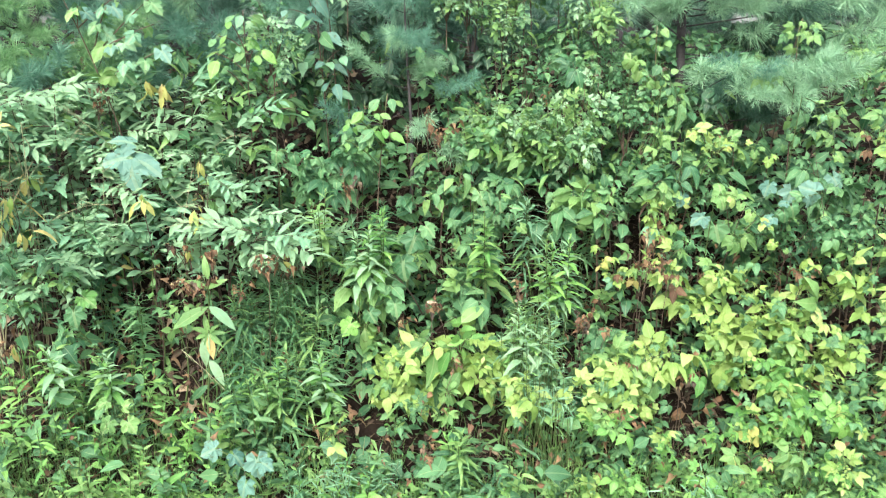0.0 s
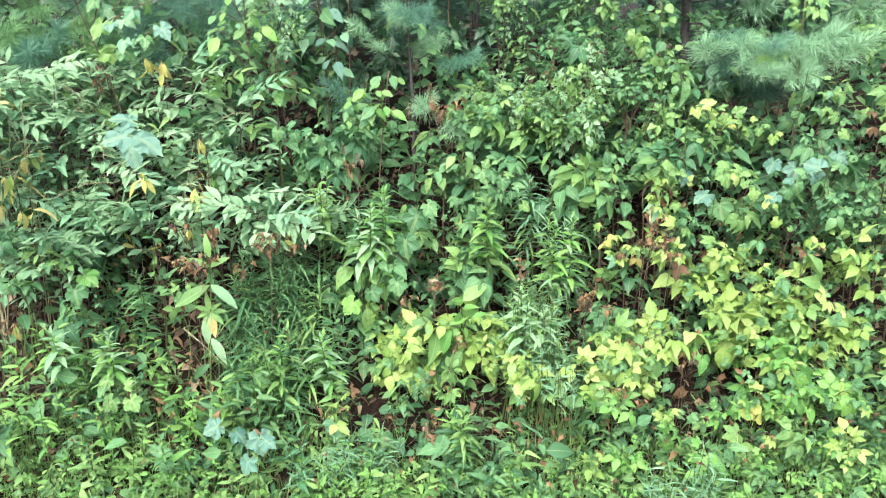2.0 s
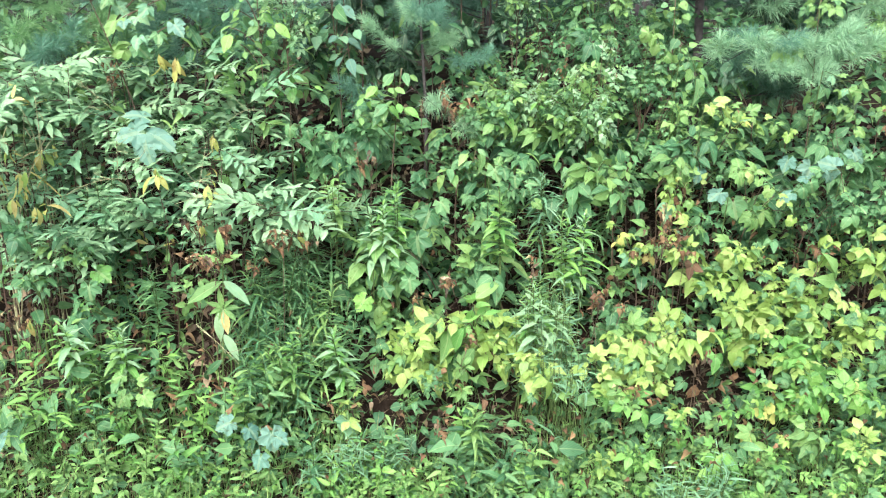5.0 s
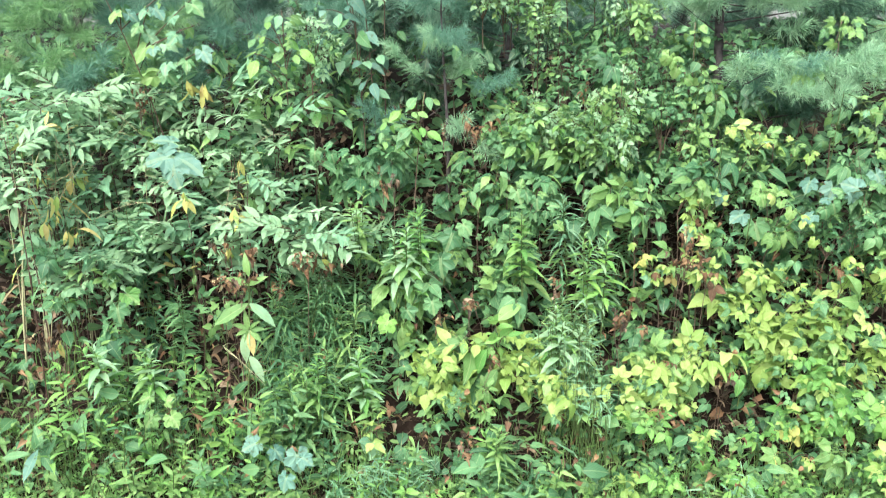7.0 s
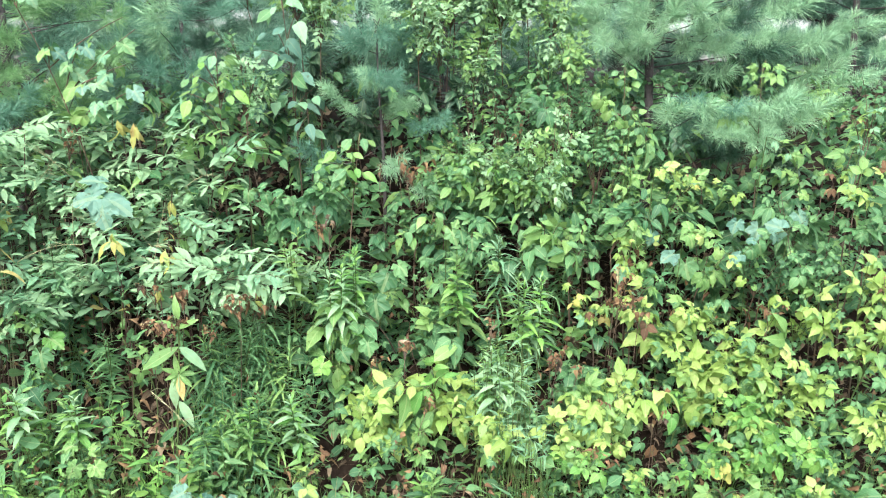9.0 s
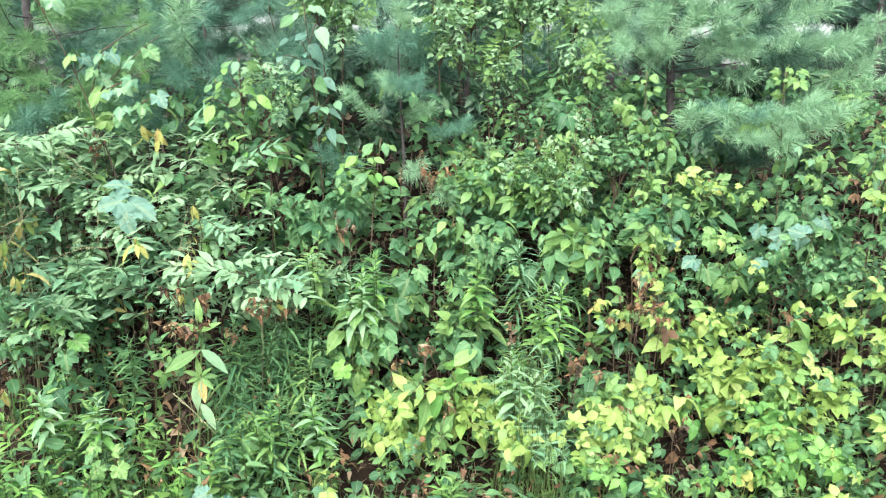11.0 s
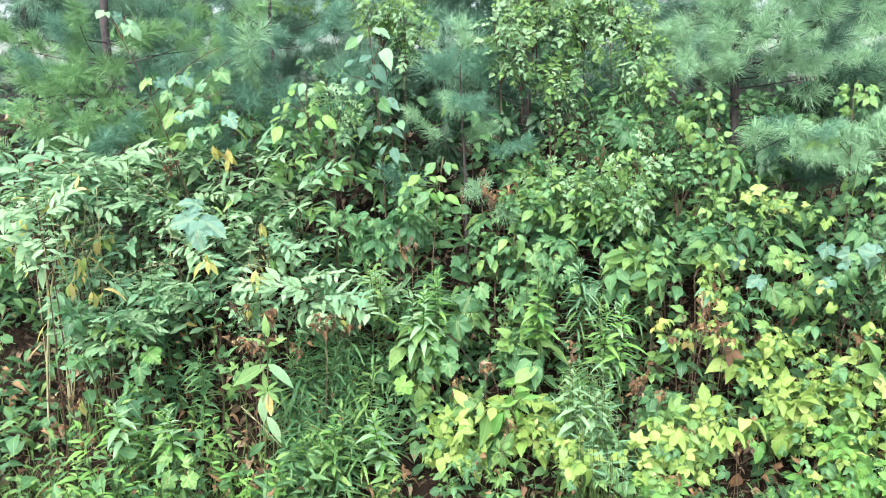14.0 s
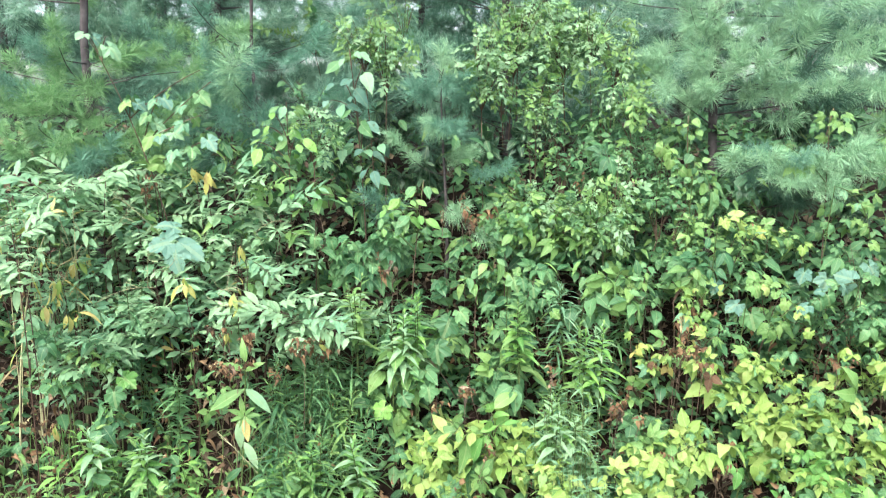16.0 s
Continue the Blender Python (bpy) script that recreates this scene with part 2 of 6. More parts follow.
def pinnate(length, pairs, leaflet, droop):
    """A feathered leaf: pairs of small oval leaflets along a thin bent rib."""
    out = [(blade(length, 0.0016, (1,) * 7, 0, droop, wavy=0, rows=5), spin(0))]
    for i in range(pairs):
        t = 0.25 + 0.7 * i / max(1, pairs - 1)
        y, z = length * (t - 0.18 * droop * t * t), -droop * length * t * t
        for a in (62, -60):
            out.append((blade(leaflet, leaflet * 0.56, ROUNDED, 0.22, 0.25, 0.1, rows=3), spin(a - (8 if a > 0 else -8) * i + 14 * math.sin(9 * i + a), 0, y + 0.004 * math.sin(5 * i + a), z, 1 + 0.22 * math.sin(4 * i + a), -18 * droop + 14 * math.cos(7 * i + a))))
    out.append((blade(leaflet * 1.1, leaflet * 0.6, ROUNDED, 0.22, 0.3, 0.1, rows=5), spin(0, 0, length * (1 - 0.18 * droop), -droop * length, 1.0, -30 * droop)))
    return merged(out)


def needle_spray(seed, length=0.15, tufts=4, needles=72, reach=0.08, wide=0.0009, fine=True):
    """A pine twig with side shoots; each shoot is a brush of long soft needles that lean forward and droop at their tips."""
    rng = random.Random(seed)
    pts, faces, uvs = [], [], []

    def brush_of(base, axis, n, s):
        side = axis.orthogonal().normalized()
        for k in range(n):
            along = rng.random()
            turn = Matrix.Rotation(rng.uniform(0, 6.283), 3, axis)
            spread = 1.5 - 0.95 * along + rng.gauss(0, 0.14)
            d = (axis * math.cos(spread) + (turn @ side) * math.sin(spread)).normalized()
            p = base - axis * (0.085 * s * (1 - along))
            ln = reach * s * rng.uniform(0.8, 1.1)
            w = Matrix.Rotation(rng.uniform(0, 6.283), 3, d) @ (d.orthogonal().normalized() * wide)
            tip = p + d * ln + Vector((0, 0, -0.16 * ln * rng.uniform(0.2, 1.5)))
            i = len(pts)
            if fine:
                mid = p + d * ln * 0.55
                pts.extend([p - w, p + w, mid - w, mid + w, tip])
                uvs.extend([(0.3, 0), (0.7, 0), (0.3, 0.5), (0.7, 0.5), (0.5, 1)])
                faces.extend([(i, i + 1, i + 3, i + 2), (i + 2, i + 3, i + 4)])
            else:
                pts.extend([p - w, p + w, tip])
                uvs.extend([(0.3, 0), (0.7, 0), (0.5, 1)])
                faces.append((i, i + 1, i + 2))

    brush_of(Vector((0, length, 0.02)), Vector((0, 1, 0.35)).normalized(), needles, 1.0)
    for k in range(1, tufts):
        sgn = (-1) ** k
        a = rng.uniform(0.55, 1.15)
        axis = Vector((sgn * math.sin(a), math.cos(a), rng.uniform(0.05, 0.6))).normalized()
        start = Vector((0, length * rng.uniform(0.1, 0.7), 0.01))
        brush_of(start + axis * rng.uniform(0.7, 1.3) * reach, axis, round(needles * 0.8), rng.uniform(0.75, 0.95))
    return np.array([tuple(p) for p in pts]), faces, np.array(uvs)


BEND = (0.12, 0.3, 0.5)
SHAPES = {
    "pair": [merged([(blade(0.064 * s, 0.019 * s, ELLIPTIC, 0.22, d, 0.1, petiole=0.003), spin(52, tip=10)), (blade(0.06 * s, 0.019 * s, ELLIPTIC, 0.22, d + 0.08, 0.1, petiole=0.003), spin(-50, tip=6))]) for s, d in zip((1.0, 0.72, 1.16), (0.02, 0.14, 0.28))],
    "tri": [trifoliate(0.088 * s, 0.057 * s, d) for s, d in zip((1.0, 0.8, 1.15), (0.2, 0.4, 0.65))],
    "five": [palmate(0.085 * s, 0.042 * s, d) for s, d in zip((1.0, 0.82, 1.12), (0.2, 0.45, 0.7))],
    "feather": [pinnate(0.082 * s, n, 0.027 * s, d) for s, n, d in ((1.0, 4, 0.2), (0.8, 3, 0.4), (1.15, 4, 0.6))],
    "ovate": [blade(0.088 * s, 0.047 * s, OVATE, 0.25, d, 0.15, petiole=0.02, rows=9, teeth=0.05) for s, d in zip((1.0, 0.66, 1.25), (0.05, 0.25, 0.5))],
    "elliptic": [blade(0.072 * s, 0.024 * s, ELLIPTIC, 0.35, d, 0.1, petiole=0.005) for s, d in zip((1.0, 0.8, 1.15), BEND)],
    "oval": [blade(0.085 * s, 0.046 * s, ELLIPTIC, 0.22, d, 0.12, petiole=0.015, rows=9) for s, d in zip((1.0, 0.7, 1.2), (0.05, 0.2, 0.45))],
    "lance": [blade(0.088 * s, 0.0105 * s, LANCE, 0.3, d, 0.2, rows=5) for s, d in zip((1.0, 0.8, 1.15), (0.15, 0.4, 0.7))],
    "broad_lance": [blade(0.075 * s, 0.021 * s, LANCE, 0.3, d, 0.2, rows=6) for s, d in zip((1.0, 0.8, 1.2), (0.15, 0.35, 0.55))],
    "milk": [blade(0.15 * s, 0.046 * s, ELLIPTIC, 0.28, d, 0.1) for s, d in zip((1.0, 0.85, 1.1), (0.15, 0.3, 0.45))],
    "hang": [blade(0.085 * s, 0.047 * s, OVATE, 0.32, d, 0.2, 0.09, petiole=0.02, rows=9) for s, d in zip((1.0, 0.85, 1.1), (0.3, 0.5, 0.75))],
    "lobed": [lobed(0.12 * s, cut=q, droop=d) for s, q, d in ((1.0, 0.27, 0.3), (0.85, 0.33, 0.5), (1.15, 0.24, 0.4))],
    "three_lobed": [lobed(0.12 * s, (0.0, 1.25), (1.0, 0.72), q, d) for s, q, d in ((1.0, 0.3, 0.3), (0.9, 0.36, 0.5), (1.1, 0.26, 0.6))],
    "heart": [heart(0.085 * s, d) for s, d in ((1.0, 0.3), (0.75, 0.6), (1.2, 0.9))],
    "far_oval": [blade(0.085 * s, 0.046 * s, ELLIPTIC, 0.25, d, 0.12, rows=4) for s, d in zip((1.0, 0.7, 1.2), (0.1, 0.3, 0.5))],
    "reed": [blade(0.30 * s, 0.017 * s, LANCE, 0.25, d, 0.3, 0.2, rows=9) for s, d in zip((1.0, 0.75, 1.2), (0.4, 0.8, 1.1))],
    "small": [blade(0.031 * s, 0.019 * s, ROUNDED, 0.2, d, 0.1, petiole=0.004, rows=5) for s, d in zip((1.0, 0.8, 1.25), BEND)],
    "round": [blade(0.055 * s, 0.047 * s, ROUNDED, 0.18, d, 0.1, petiole=0.012) for s, d in zip((1.0, 0.8, 1.2), BEND)],
    "spray": [needle_spray(s, 0.15, 3, 135, 0.08, 0.0009) for s in (1, 2, 3)],
    "thin_spray": [needle_spray(s, 0.27, 5, 58, 0.098, 0.0017, False) for s in (4, 5, 6)],
    "bit": [blade(0.09 * s, 0.0028, LANCE, 0.2, d, 0.1, rows=3) for s, d in ((1.0, 0.1), (0.7, 0.3), (1.4, 0.2))],
    "curl": [blade(0.07 * s, 0.045 * s, OVATE, f, d, 0.6, 0.2, 0.01, rows=5) for s, f, d in ((1.0, 0.9, 0.7), (0.8, 1.2, 1.0), (1.15, 0.6, 1.2))],
    "blade": [blade(0.22 * s, 0.006, LANCE, 0.2, d, 0.1, rows=4) for s, d in zip((1.0, 0.7, 1.3), (0.4, 0.8, 1.1))],
}
LEAF = {}


def leaf_mesh(shape, tone, k):
    key = (shape, tone, k)
    if key not in LEAF:
        LEAF[key] = mesh_from(shape + "_leaf", SHAPES[shape][k], MAT[tone])
    return LEAF[key]


# ---- building helpers ----
RNG = random.Random(7)


def ground_height(x, y):
    """The bank: nearly level by the road edge, steep under the brush, level woodland floor above."""
    ys = (-400.0, 1.2, 2.1, 2.45, 2.75, 3.1, 3.5, 4.0, 5.0, 8.0, 20.0, 90.0, 500.0)
    zs = (0.0, 0.0, 0.03, 0.10, 0.25, 0.54, 0.86, 1.10, 1.32, 1.48, 1.8, 3.5, 6.0)
    shift = 0.12 * math.tanh(-x * 0.8) if abs(x) < 8 else -0.12 * math.copysign(1, x)
    z = float(np.interp(y + shift, ys, zs))
    z -= 0.10 * math.exp(-(x / 0.75) ** 2) * math.exp(-((y - 2.6) / 0.6) ** 2)
    if abs(x) < 12 and -2 < y < 12:
        z += 0.035 * noise.noise(Vector((x * 1.7, y * 1.7, 0))) + 0.015 * noise.noise(Vector((x * 6, y * 6, 3)))
    return z


HOLLOWS = (
    (-0.55, 2.95, 1.2, 0.1, 0.08), (0.68, 3.05, 1.18, 0.13, 0.08), (0.72, 2.8, 0.6, 0.1, 0.06), (-1.09, 2.75, 0.62, 0.09, 0.1), (-0.49, 2.6, 0.3, 0.1, 0.11),
    (1.2, 3.1, 1.25, 0.22, 0.07), (0.9, 2.6, 0.38, 0.12, 0.06), (0.38, 2.5, 0.25, 0.1, 0.08), (-0.5, 3.3, 1.42, 0.15, 0.12), (-0.22, 2.95, 1.04, 0.09, 0.08),
    (0.16, 2.95, 1.0, 0.07, 0.08), (1.06, 2.9, 0.93, 0.12, 0.05), (-0.78, 2.85, 1.0, 0.06, 0.08), (1.36, 2.75, 0.72, 0.07, 0.05), (-1.27, 2.27, 0.2, 0.14, 0.12),
    (-1.12, 2.68, 0.97, 0.07, 0.1), (-1.08, 2.68, 0.76, 0.08, 0.09), (-1.17, 2.9, 1.27, 0.09, 0.06), (-1.62, 2.6, 0.55, 0.1, 0.1),
)


def in_hollow(p):
    """Whether p lies in a shaded gap, placed to fit the camera's view, where leaves are skipped."""
    for x, y, z, rx, rz in HOLLOWS:
        u, v, w = (p.x - x) / rx, (p.y - y - 0.08) / 0.26, (p.z - z) / rz
        if u * u + v * v + w * w < 1.0 + 0.5 * noise.noise(p * 11):
            return True
    return False


def part(name, me, parent, m, label=""):
    ob = new(name, me)
    ob.parent = parent
    ob.matrix_basis = m
    if label:
        tagged(ob, label)
    return ob


def thing(name, label, category, at, group=""):
    ob = new(name)
    ob.empty_display_size = 0.05
    ob.location = at
    return tagged(ob, label, category, group)


def tube(name, pts, r0, r1, mat, sides=5):
    """A tapered stem along a line of points."""
    verts, faces = [], []
    n = len(pts)
    for i, p in enumerate(pts):
        d = (pts[min(i + 1, n - 1)] - pts[max(i - 1, 0)]).normalized()
        a = d.cross(Vector((0.3, 0.9, 0.2))).normalized()
        b = d.cross(a)
        r = r0 + (r1 - r0) * i / (n - 1)
        for k in range(sides):
            t = 2 * math.pi * k / sides
            verts.append(p + a * (r * math.cos(t)) + b * (r * math.sin(t)))
    for i in range(n - 1):
        for k in range(sides):
            a, b = i * sides + k, i * sides + (k + 1) % sides
            faces.append((a, b, b + sides, a + sides))
    faces.append(tuple(range((n - 1) * sides, n * sides)))
    me = bpy.data.meshes.new(name)
    me.from_pydata([tuple(v) for v in verts], [], faces)
    me.polygons.foreach_set("use_smooth", np.ones(len(me.polygons), dtype=bool))
    me.materials.append(mat)
    return me


def bezier(a, b, c, n=9):
    return [a * (1 - t) ** 2 + b * (2 * t * (1 - t)) + c * t * t for t in (i / (n - 1) for i in range(n))]


def facing(p, d, up, s=1.0):
    """A leaf's pose at p: it points along d and turns its face to up."""
    y = d.normalized()
    z = up - y * up.dot(y)
    z = z.normalized() if z.length > 1e-4 else y.orthogonal().normalized()
    x = y.cross(z)
    return Matrix(((x.x * s, y.x * s, z.x * s, p.x), (x.y * s, y.y * s, z.y * s, p.y), (x.z * s, y.z * s, z.z * s, p.z), (0, 0, 0, 1)))


def jitter(rng, s):
    return Vector((rng.gauss(0, s), rng.gauss(0, s), rng.gauss(0, s)))


def pick(rng, tones):
    r = rng.random() * sum(w for _, w in tones)
    for tone, w in tones:
        r -= w
        if r <= 0:
            return tone
    return tones[0][0]


def stuff(name, label, category, mat, entries, kind="stuff", parent=None):
    """Uncountable foliage joined into one mesh; entries are (shape, matrix)."""
    pts, uvs, loops, starts, n, ls = [], [], [], [], 0, 0
    for (p, faces, u), m in entries:
        a = np.array(m)
        pts.append(p @ a[:3, :3].T + a[:3, 3])
        uvs.append(u)
        for f in faces:
            loops.append(np.array(f) + n)
        n += len(p)
    me = bpy.data.meshes.new(name)
    sizes = np.array([len(f) for f in loops])
    flat = np.concatenate(loops).astype(np.int32)
    pts, uvs = np.concatenate(pts).astype(np.float32), np.concatenate(uvs).astype(np.float32)
    me.vertices.add(len(pts))
    me.vertices.foreach_set("co", pts.ravel())
    me.loops.add(len(flat))
    me.loops.foreach_set("vertex_index", flat)
    me.polygons.add(len(sizes))
    me.polygons.foreach_set("loop_start", np.concatenate(([0], np.cumsum(sizes)[:-1])).astype(np.int32))
    layer = me.uv_layers.new(name="UVMap")
    layer.data.foreach_set("uv", uvs[flat].ravel())
    me.polygons.foreach_set("use_smooth", np.ones(len(sizes), dtype=bool))
    me.materials.append(mat)
    me.update(calc_edges=True)
    me.validate()
    ob = new(name, me)
    if parent:
        ob.parent = parent
        ob.matrix_parent_inverse = Matrix.Translation(-Vector(parent.location))
        ob["kind"] = kind
        return ob
    return tagged(ob, label, category, "", kind)


def brush(name, label, category, row, shape, tones, stem="stem", group="", spacing=7, droop=0.35, opposite=False, lift=0.0,
          deep=0.75, size=1.0, thick=0.002, upright=0.0, joined="", inner=0.0):
    """A bushy plant: stems rise from the root and fan out through its crown, with leaves along their outer halves."""
    x, y, z, rx, rz, n = row
    kinds = (shape,) if isinstance(shape, str) else shape
    rng = random.Random(int(1000 * (x * 7.3 + y * 3.1 + z * 5.7 + n)))
    ry = max(0.08, min(0.22, rx * deep))
    root = Vector((x + rng.uniform(-0.3, 0.3) * rx, y + 0.6 * ry, 0))
    root.z = ground_height(root.x, root.y) - 0.02
    ob = thing(name, label, category, root, group)
    canes = max(2, round(n / spacing))
    centre = Vector((x, y, z))
    fork = root
    if not upright and z - rz - root.z > 0.12:
        fork = root.lerp(Vector((x, y + 0.5 * ry, z - 0.8 * rz)), 0.9)
        main = bezier(root, root.lerp(fork, 0.5) + Vector((rng.uniform(-0.06, 0.06), 0.05, 0.03)), fork)
        part("main_stem", tube("main_stem", [p - root for p in main], thick * 1.7, thick * 1.1, MAT[stem]), ob, Matrix())
    if inner:
        fill = []
        for _ in range(round(n * inner)):
            q = Vector((rng.uniform(-1, 1), rng.uniform(-0.3, 1), rng.uniform(-1, 0.8)))
            p = centre - root + Vector((q.x * rx, q.y * ry, q.z * rz))
            if in_hollow(p + root):
                continue
            a = rng.uniform(0, 6.283)
            fill.append((SHAPES[rng.choice(kinds)][rng.randrange(3)], facing(p, Vector((math.cos(a), math.sin(a) - 0.3, -droop)), Vector((0, -0.5, 1)) + jitter(rng, 0.45), size * rng.uniform(0.35, 0.75))))
        if fill:
            tagged(part("inner_foliage", mesh_from("inner_foliage", merged(fill), MAT["mid"]), ob, Matrix()), kind="stuff")
    for c in range(canes):
        while True:
            q = Vector((rng.uniform(-1, 1), rng.uniform(-1, 0.7), rng.uniform(-1, 1)))
            if 0.2 < q.length < 1:
                break
        end = centre + Vector((q.x * rx, q.y * ry, q.z * rz))
        if in_hollow(end):
            continue
        start = fork + (Vector((rng.uniform(-0.05, 0.05), rng.uniform(-0.04, 0.04), 0)) if fork is root else Vector((0, 0, 0)))
        if upright:
            bend = Vector((start.x * (1 - upright) + end.x * upright, start.y * (1 - upright) + end.y * upright, start.z * 0.5 + end.z * 0.5))
        else:
            bend = start * 0.45 + end * 0.55 + Vector((0, 0, (0.10 if fork is root else 0.02) + 0.2 * (end - start).length))
        line = bezier(start, bend, end)
        cane = part("stem", tube("stem", [p - root for p in line], thick * rng.uniform(0.8, 1.3), thick * 0.35, MAT[stem]), ob, Matrix())
        m = max(3, round(n / canes))
        first = 0.3 if upright else max(0.2, 1 - 1.5 * (rx + rz) / max(0.15, (end - start).length + rz))
        spin_at = rng.uniform(0, 6.28)
        spray = []
        vigour = rng.uniform(0.65, 1.25)
        hang = droop * rng.uniform(0.1, 1.5)
        for i in range(m):
            t = first + (1 - first) * (i + rng.uniform(0.2, 1)) / m
            t = min(t, 1.0)
            k = min(len(line) - 2, int(t * (len(line) - 1)))
            f = t * (len(line) - 1) - k
            p = line[k].lerp(line[k + 1], f)
            tangent = (line[k + 1] - line[k]).normalized()
            if in_hollow(p):
                continue
            for o in range(2 if opposite else 1):
                a = spin_at + (i * 1.57 + o * math.pi if opposite else i * 2.4) + rng.gauss(0, 0.3)
                out = tangent.orthogonal().normalized()
                out = Matrix.Rotation(a, 3, tangent) @ out
                d = out + tangent * rng.uniform(0.1, 0.8) + Vector((0, -0.12, -hang * rng.uniform(0.3, 1.3) + lift))
                kind = rng.choice(kinds)
                up = Vector((0, -0.3, 1.0)) + jitter(rng, 0.42)
                at = facing(p - root, d, up, size * vigour * rng.uniform(0.55, 1.3) * (1.0 if not upright else 1.25 - 0.6 * t))
                if joined:
                    spray.append((SHAPES[kind][rng.randrange(3)], at))
                else:
                    part("leaf", leaf_mesh(kind, pick(rng, tones), rng.randrange(3)), cane, at)
        if spray:
            tagged(part(joined, mesh_from(joined, merged(spray), MAT[pick(rng, tones)]), cane, Matrix()), kind="stuff")
    return ob


def pine(name, label, x, y, height, whorls, spray="spray", trunk=0.022, tall=1.0, lean=0.0, seed=0, extra=(), joined=False, bare=0.12, tips=(), young=0.35, fresh="fresh_needle"):
    """A young long-needled pine: trunk, whorls of limbs, twigs with soft needle tufts. whorls: (height, reach, limbs)."""
    rng = random.Random(seed)
    z0 = ground_height(x, y) - 0.03
    root = Vector((x, y, z0))
    ob = thing(name, label, "pine tree", root)
    line = [Vector((lean * h * h + 0.012 * math.sin(5 * h), 0.01 * math.cos(4 * h), h)) for h in (height * i / 10 for i in range(11))]
    part("trunk", tube("trunk", line, trunk, trunk * 0.3, MAT["bark"], 9), ob, Matrix(), "dark rough bark")
    limbs = []
    for h, reach, count in whorls:
        a0 = rng.uniform(0, 6.28)
        for c in range(count):
            a = a0 + 6.283 * c / count + rng.gauss(0, 0.2)
            r = reach * rng.uniform(0.75, 1.15)
            limbs.append((h + rng.gauss(0, 0.03), Vector((r * math.cos(a), r * math.sin(a), 0.22 * r + rng.gauss(0, 0.04)))))
    limbs += [(h, Vector(v)) for h, v in extra]
    for at in tips:
        out = Vector(at) - Vector((x, y, at[2]))
        rise = rng.uniform(-0.1, 0.42) * out.length
        limbs.append((at[2] - rise, out + Vector((0, 0, rise))))
    crown, inner = [], []
    for h, reach in limbs:
        h = h - z0
        base = Vector((lean * h * h, 0, h))
        tip = base + reach
        bend = base.lerp(tip, 0.5) + Vector((rng.gauss(0, 0.03), rng.gauss(0, 0.03), -0.06 * reach.length + rng.gauss(0, 0.04)))
        path = bezier(base, bend, tip, 8)
        limb = part("limb", tube("limb", path, trunk * 0.17, 0.0014, MAT["bark"], 5), ob, Matrix())
        n = max(2, round(reach.length * (12 if joined else 5)))
        sprays, shade_sprays = [], []
        for i in range(n):
            t = bare + (1 - bare) * (i + 1) / n if n > 2 else 0.6 + 0.4 * i
            k = min(6, int(t * 7))
            p = path[k].lerp(path[k + 1], min(1, t * 7 - k))
            ahead = (path[k + 1] - path[k]).normalized()
            side = ahead.cross(Vector((0, 0, 1))).normalized() * (-1) ** i
            d = ahead * rng.uniform(0.6, 1.1) + side * (0.9 * (1.05 - t)) + Vector((0, 0, rng.uniform(-0.25, 0.5)))
            ks = SHAPES[spray]
            at = facing(p, d, Vector((0, -0.2, 1)) + jitter(rng, 0.3), rng.uniform(0.7, 1.1) * tall)
            entry = (ks[rng.randrange(len(ks))], at)
            # Sprays nearer the trunk go to the sets painted darker as shade.
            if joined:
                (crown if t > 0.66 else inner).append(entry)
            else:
                (sprays if t > 0.55 else shade_sprays).append(entry)
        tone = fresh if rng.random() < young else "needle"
        for name_of, kept, mat in (("needles", sprays, tone), ("old_needles", shade_sprays, "shade_needle")):
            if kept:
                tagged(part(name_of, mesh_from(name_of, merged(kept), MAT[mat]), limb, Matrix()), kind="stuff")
    # Outer crown lighter, inner darker: light and shade put into the colour.
    for name_of, kept, mat, label_of in (("crown", crown, "crown", "feathery blue-green needle crown"), ("inner_crown", inner, "shade_needle", "inner crown needles coloured darker in place of shade")):
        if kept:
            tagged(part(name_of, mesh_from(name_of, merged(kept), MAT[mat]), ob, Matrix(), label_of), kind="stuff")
    return ob


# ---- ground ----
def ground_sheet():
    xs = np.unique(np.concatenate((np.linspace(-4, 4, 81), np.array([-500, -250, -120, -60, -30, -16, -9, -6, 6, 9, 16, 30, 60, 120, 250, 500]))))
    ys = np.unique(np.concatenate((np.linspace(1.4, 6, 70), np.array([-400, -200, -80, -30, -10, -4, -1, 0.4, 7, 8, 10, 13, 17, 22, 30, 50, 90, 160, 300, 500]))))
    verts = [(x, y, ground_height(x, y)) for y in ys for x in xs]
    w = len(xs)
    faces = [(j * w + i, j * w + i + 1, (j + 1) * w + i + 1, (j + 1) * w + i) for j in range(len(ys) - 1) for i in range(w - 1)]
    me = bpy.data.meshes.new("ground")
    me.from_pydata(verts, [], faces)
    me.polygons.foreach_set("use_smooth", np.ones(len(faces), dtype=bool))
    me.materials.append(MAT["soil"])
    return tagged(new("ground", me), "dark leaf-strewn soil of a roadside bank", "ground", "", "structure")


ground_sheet()

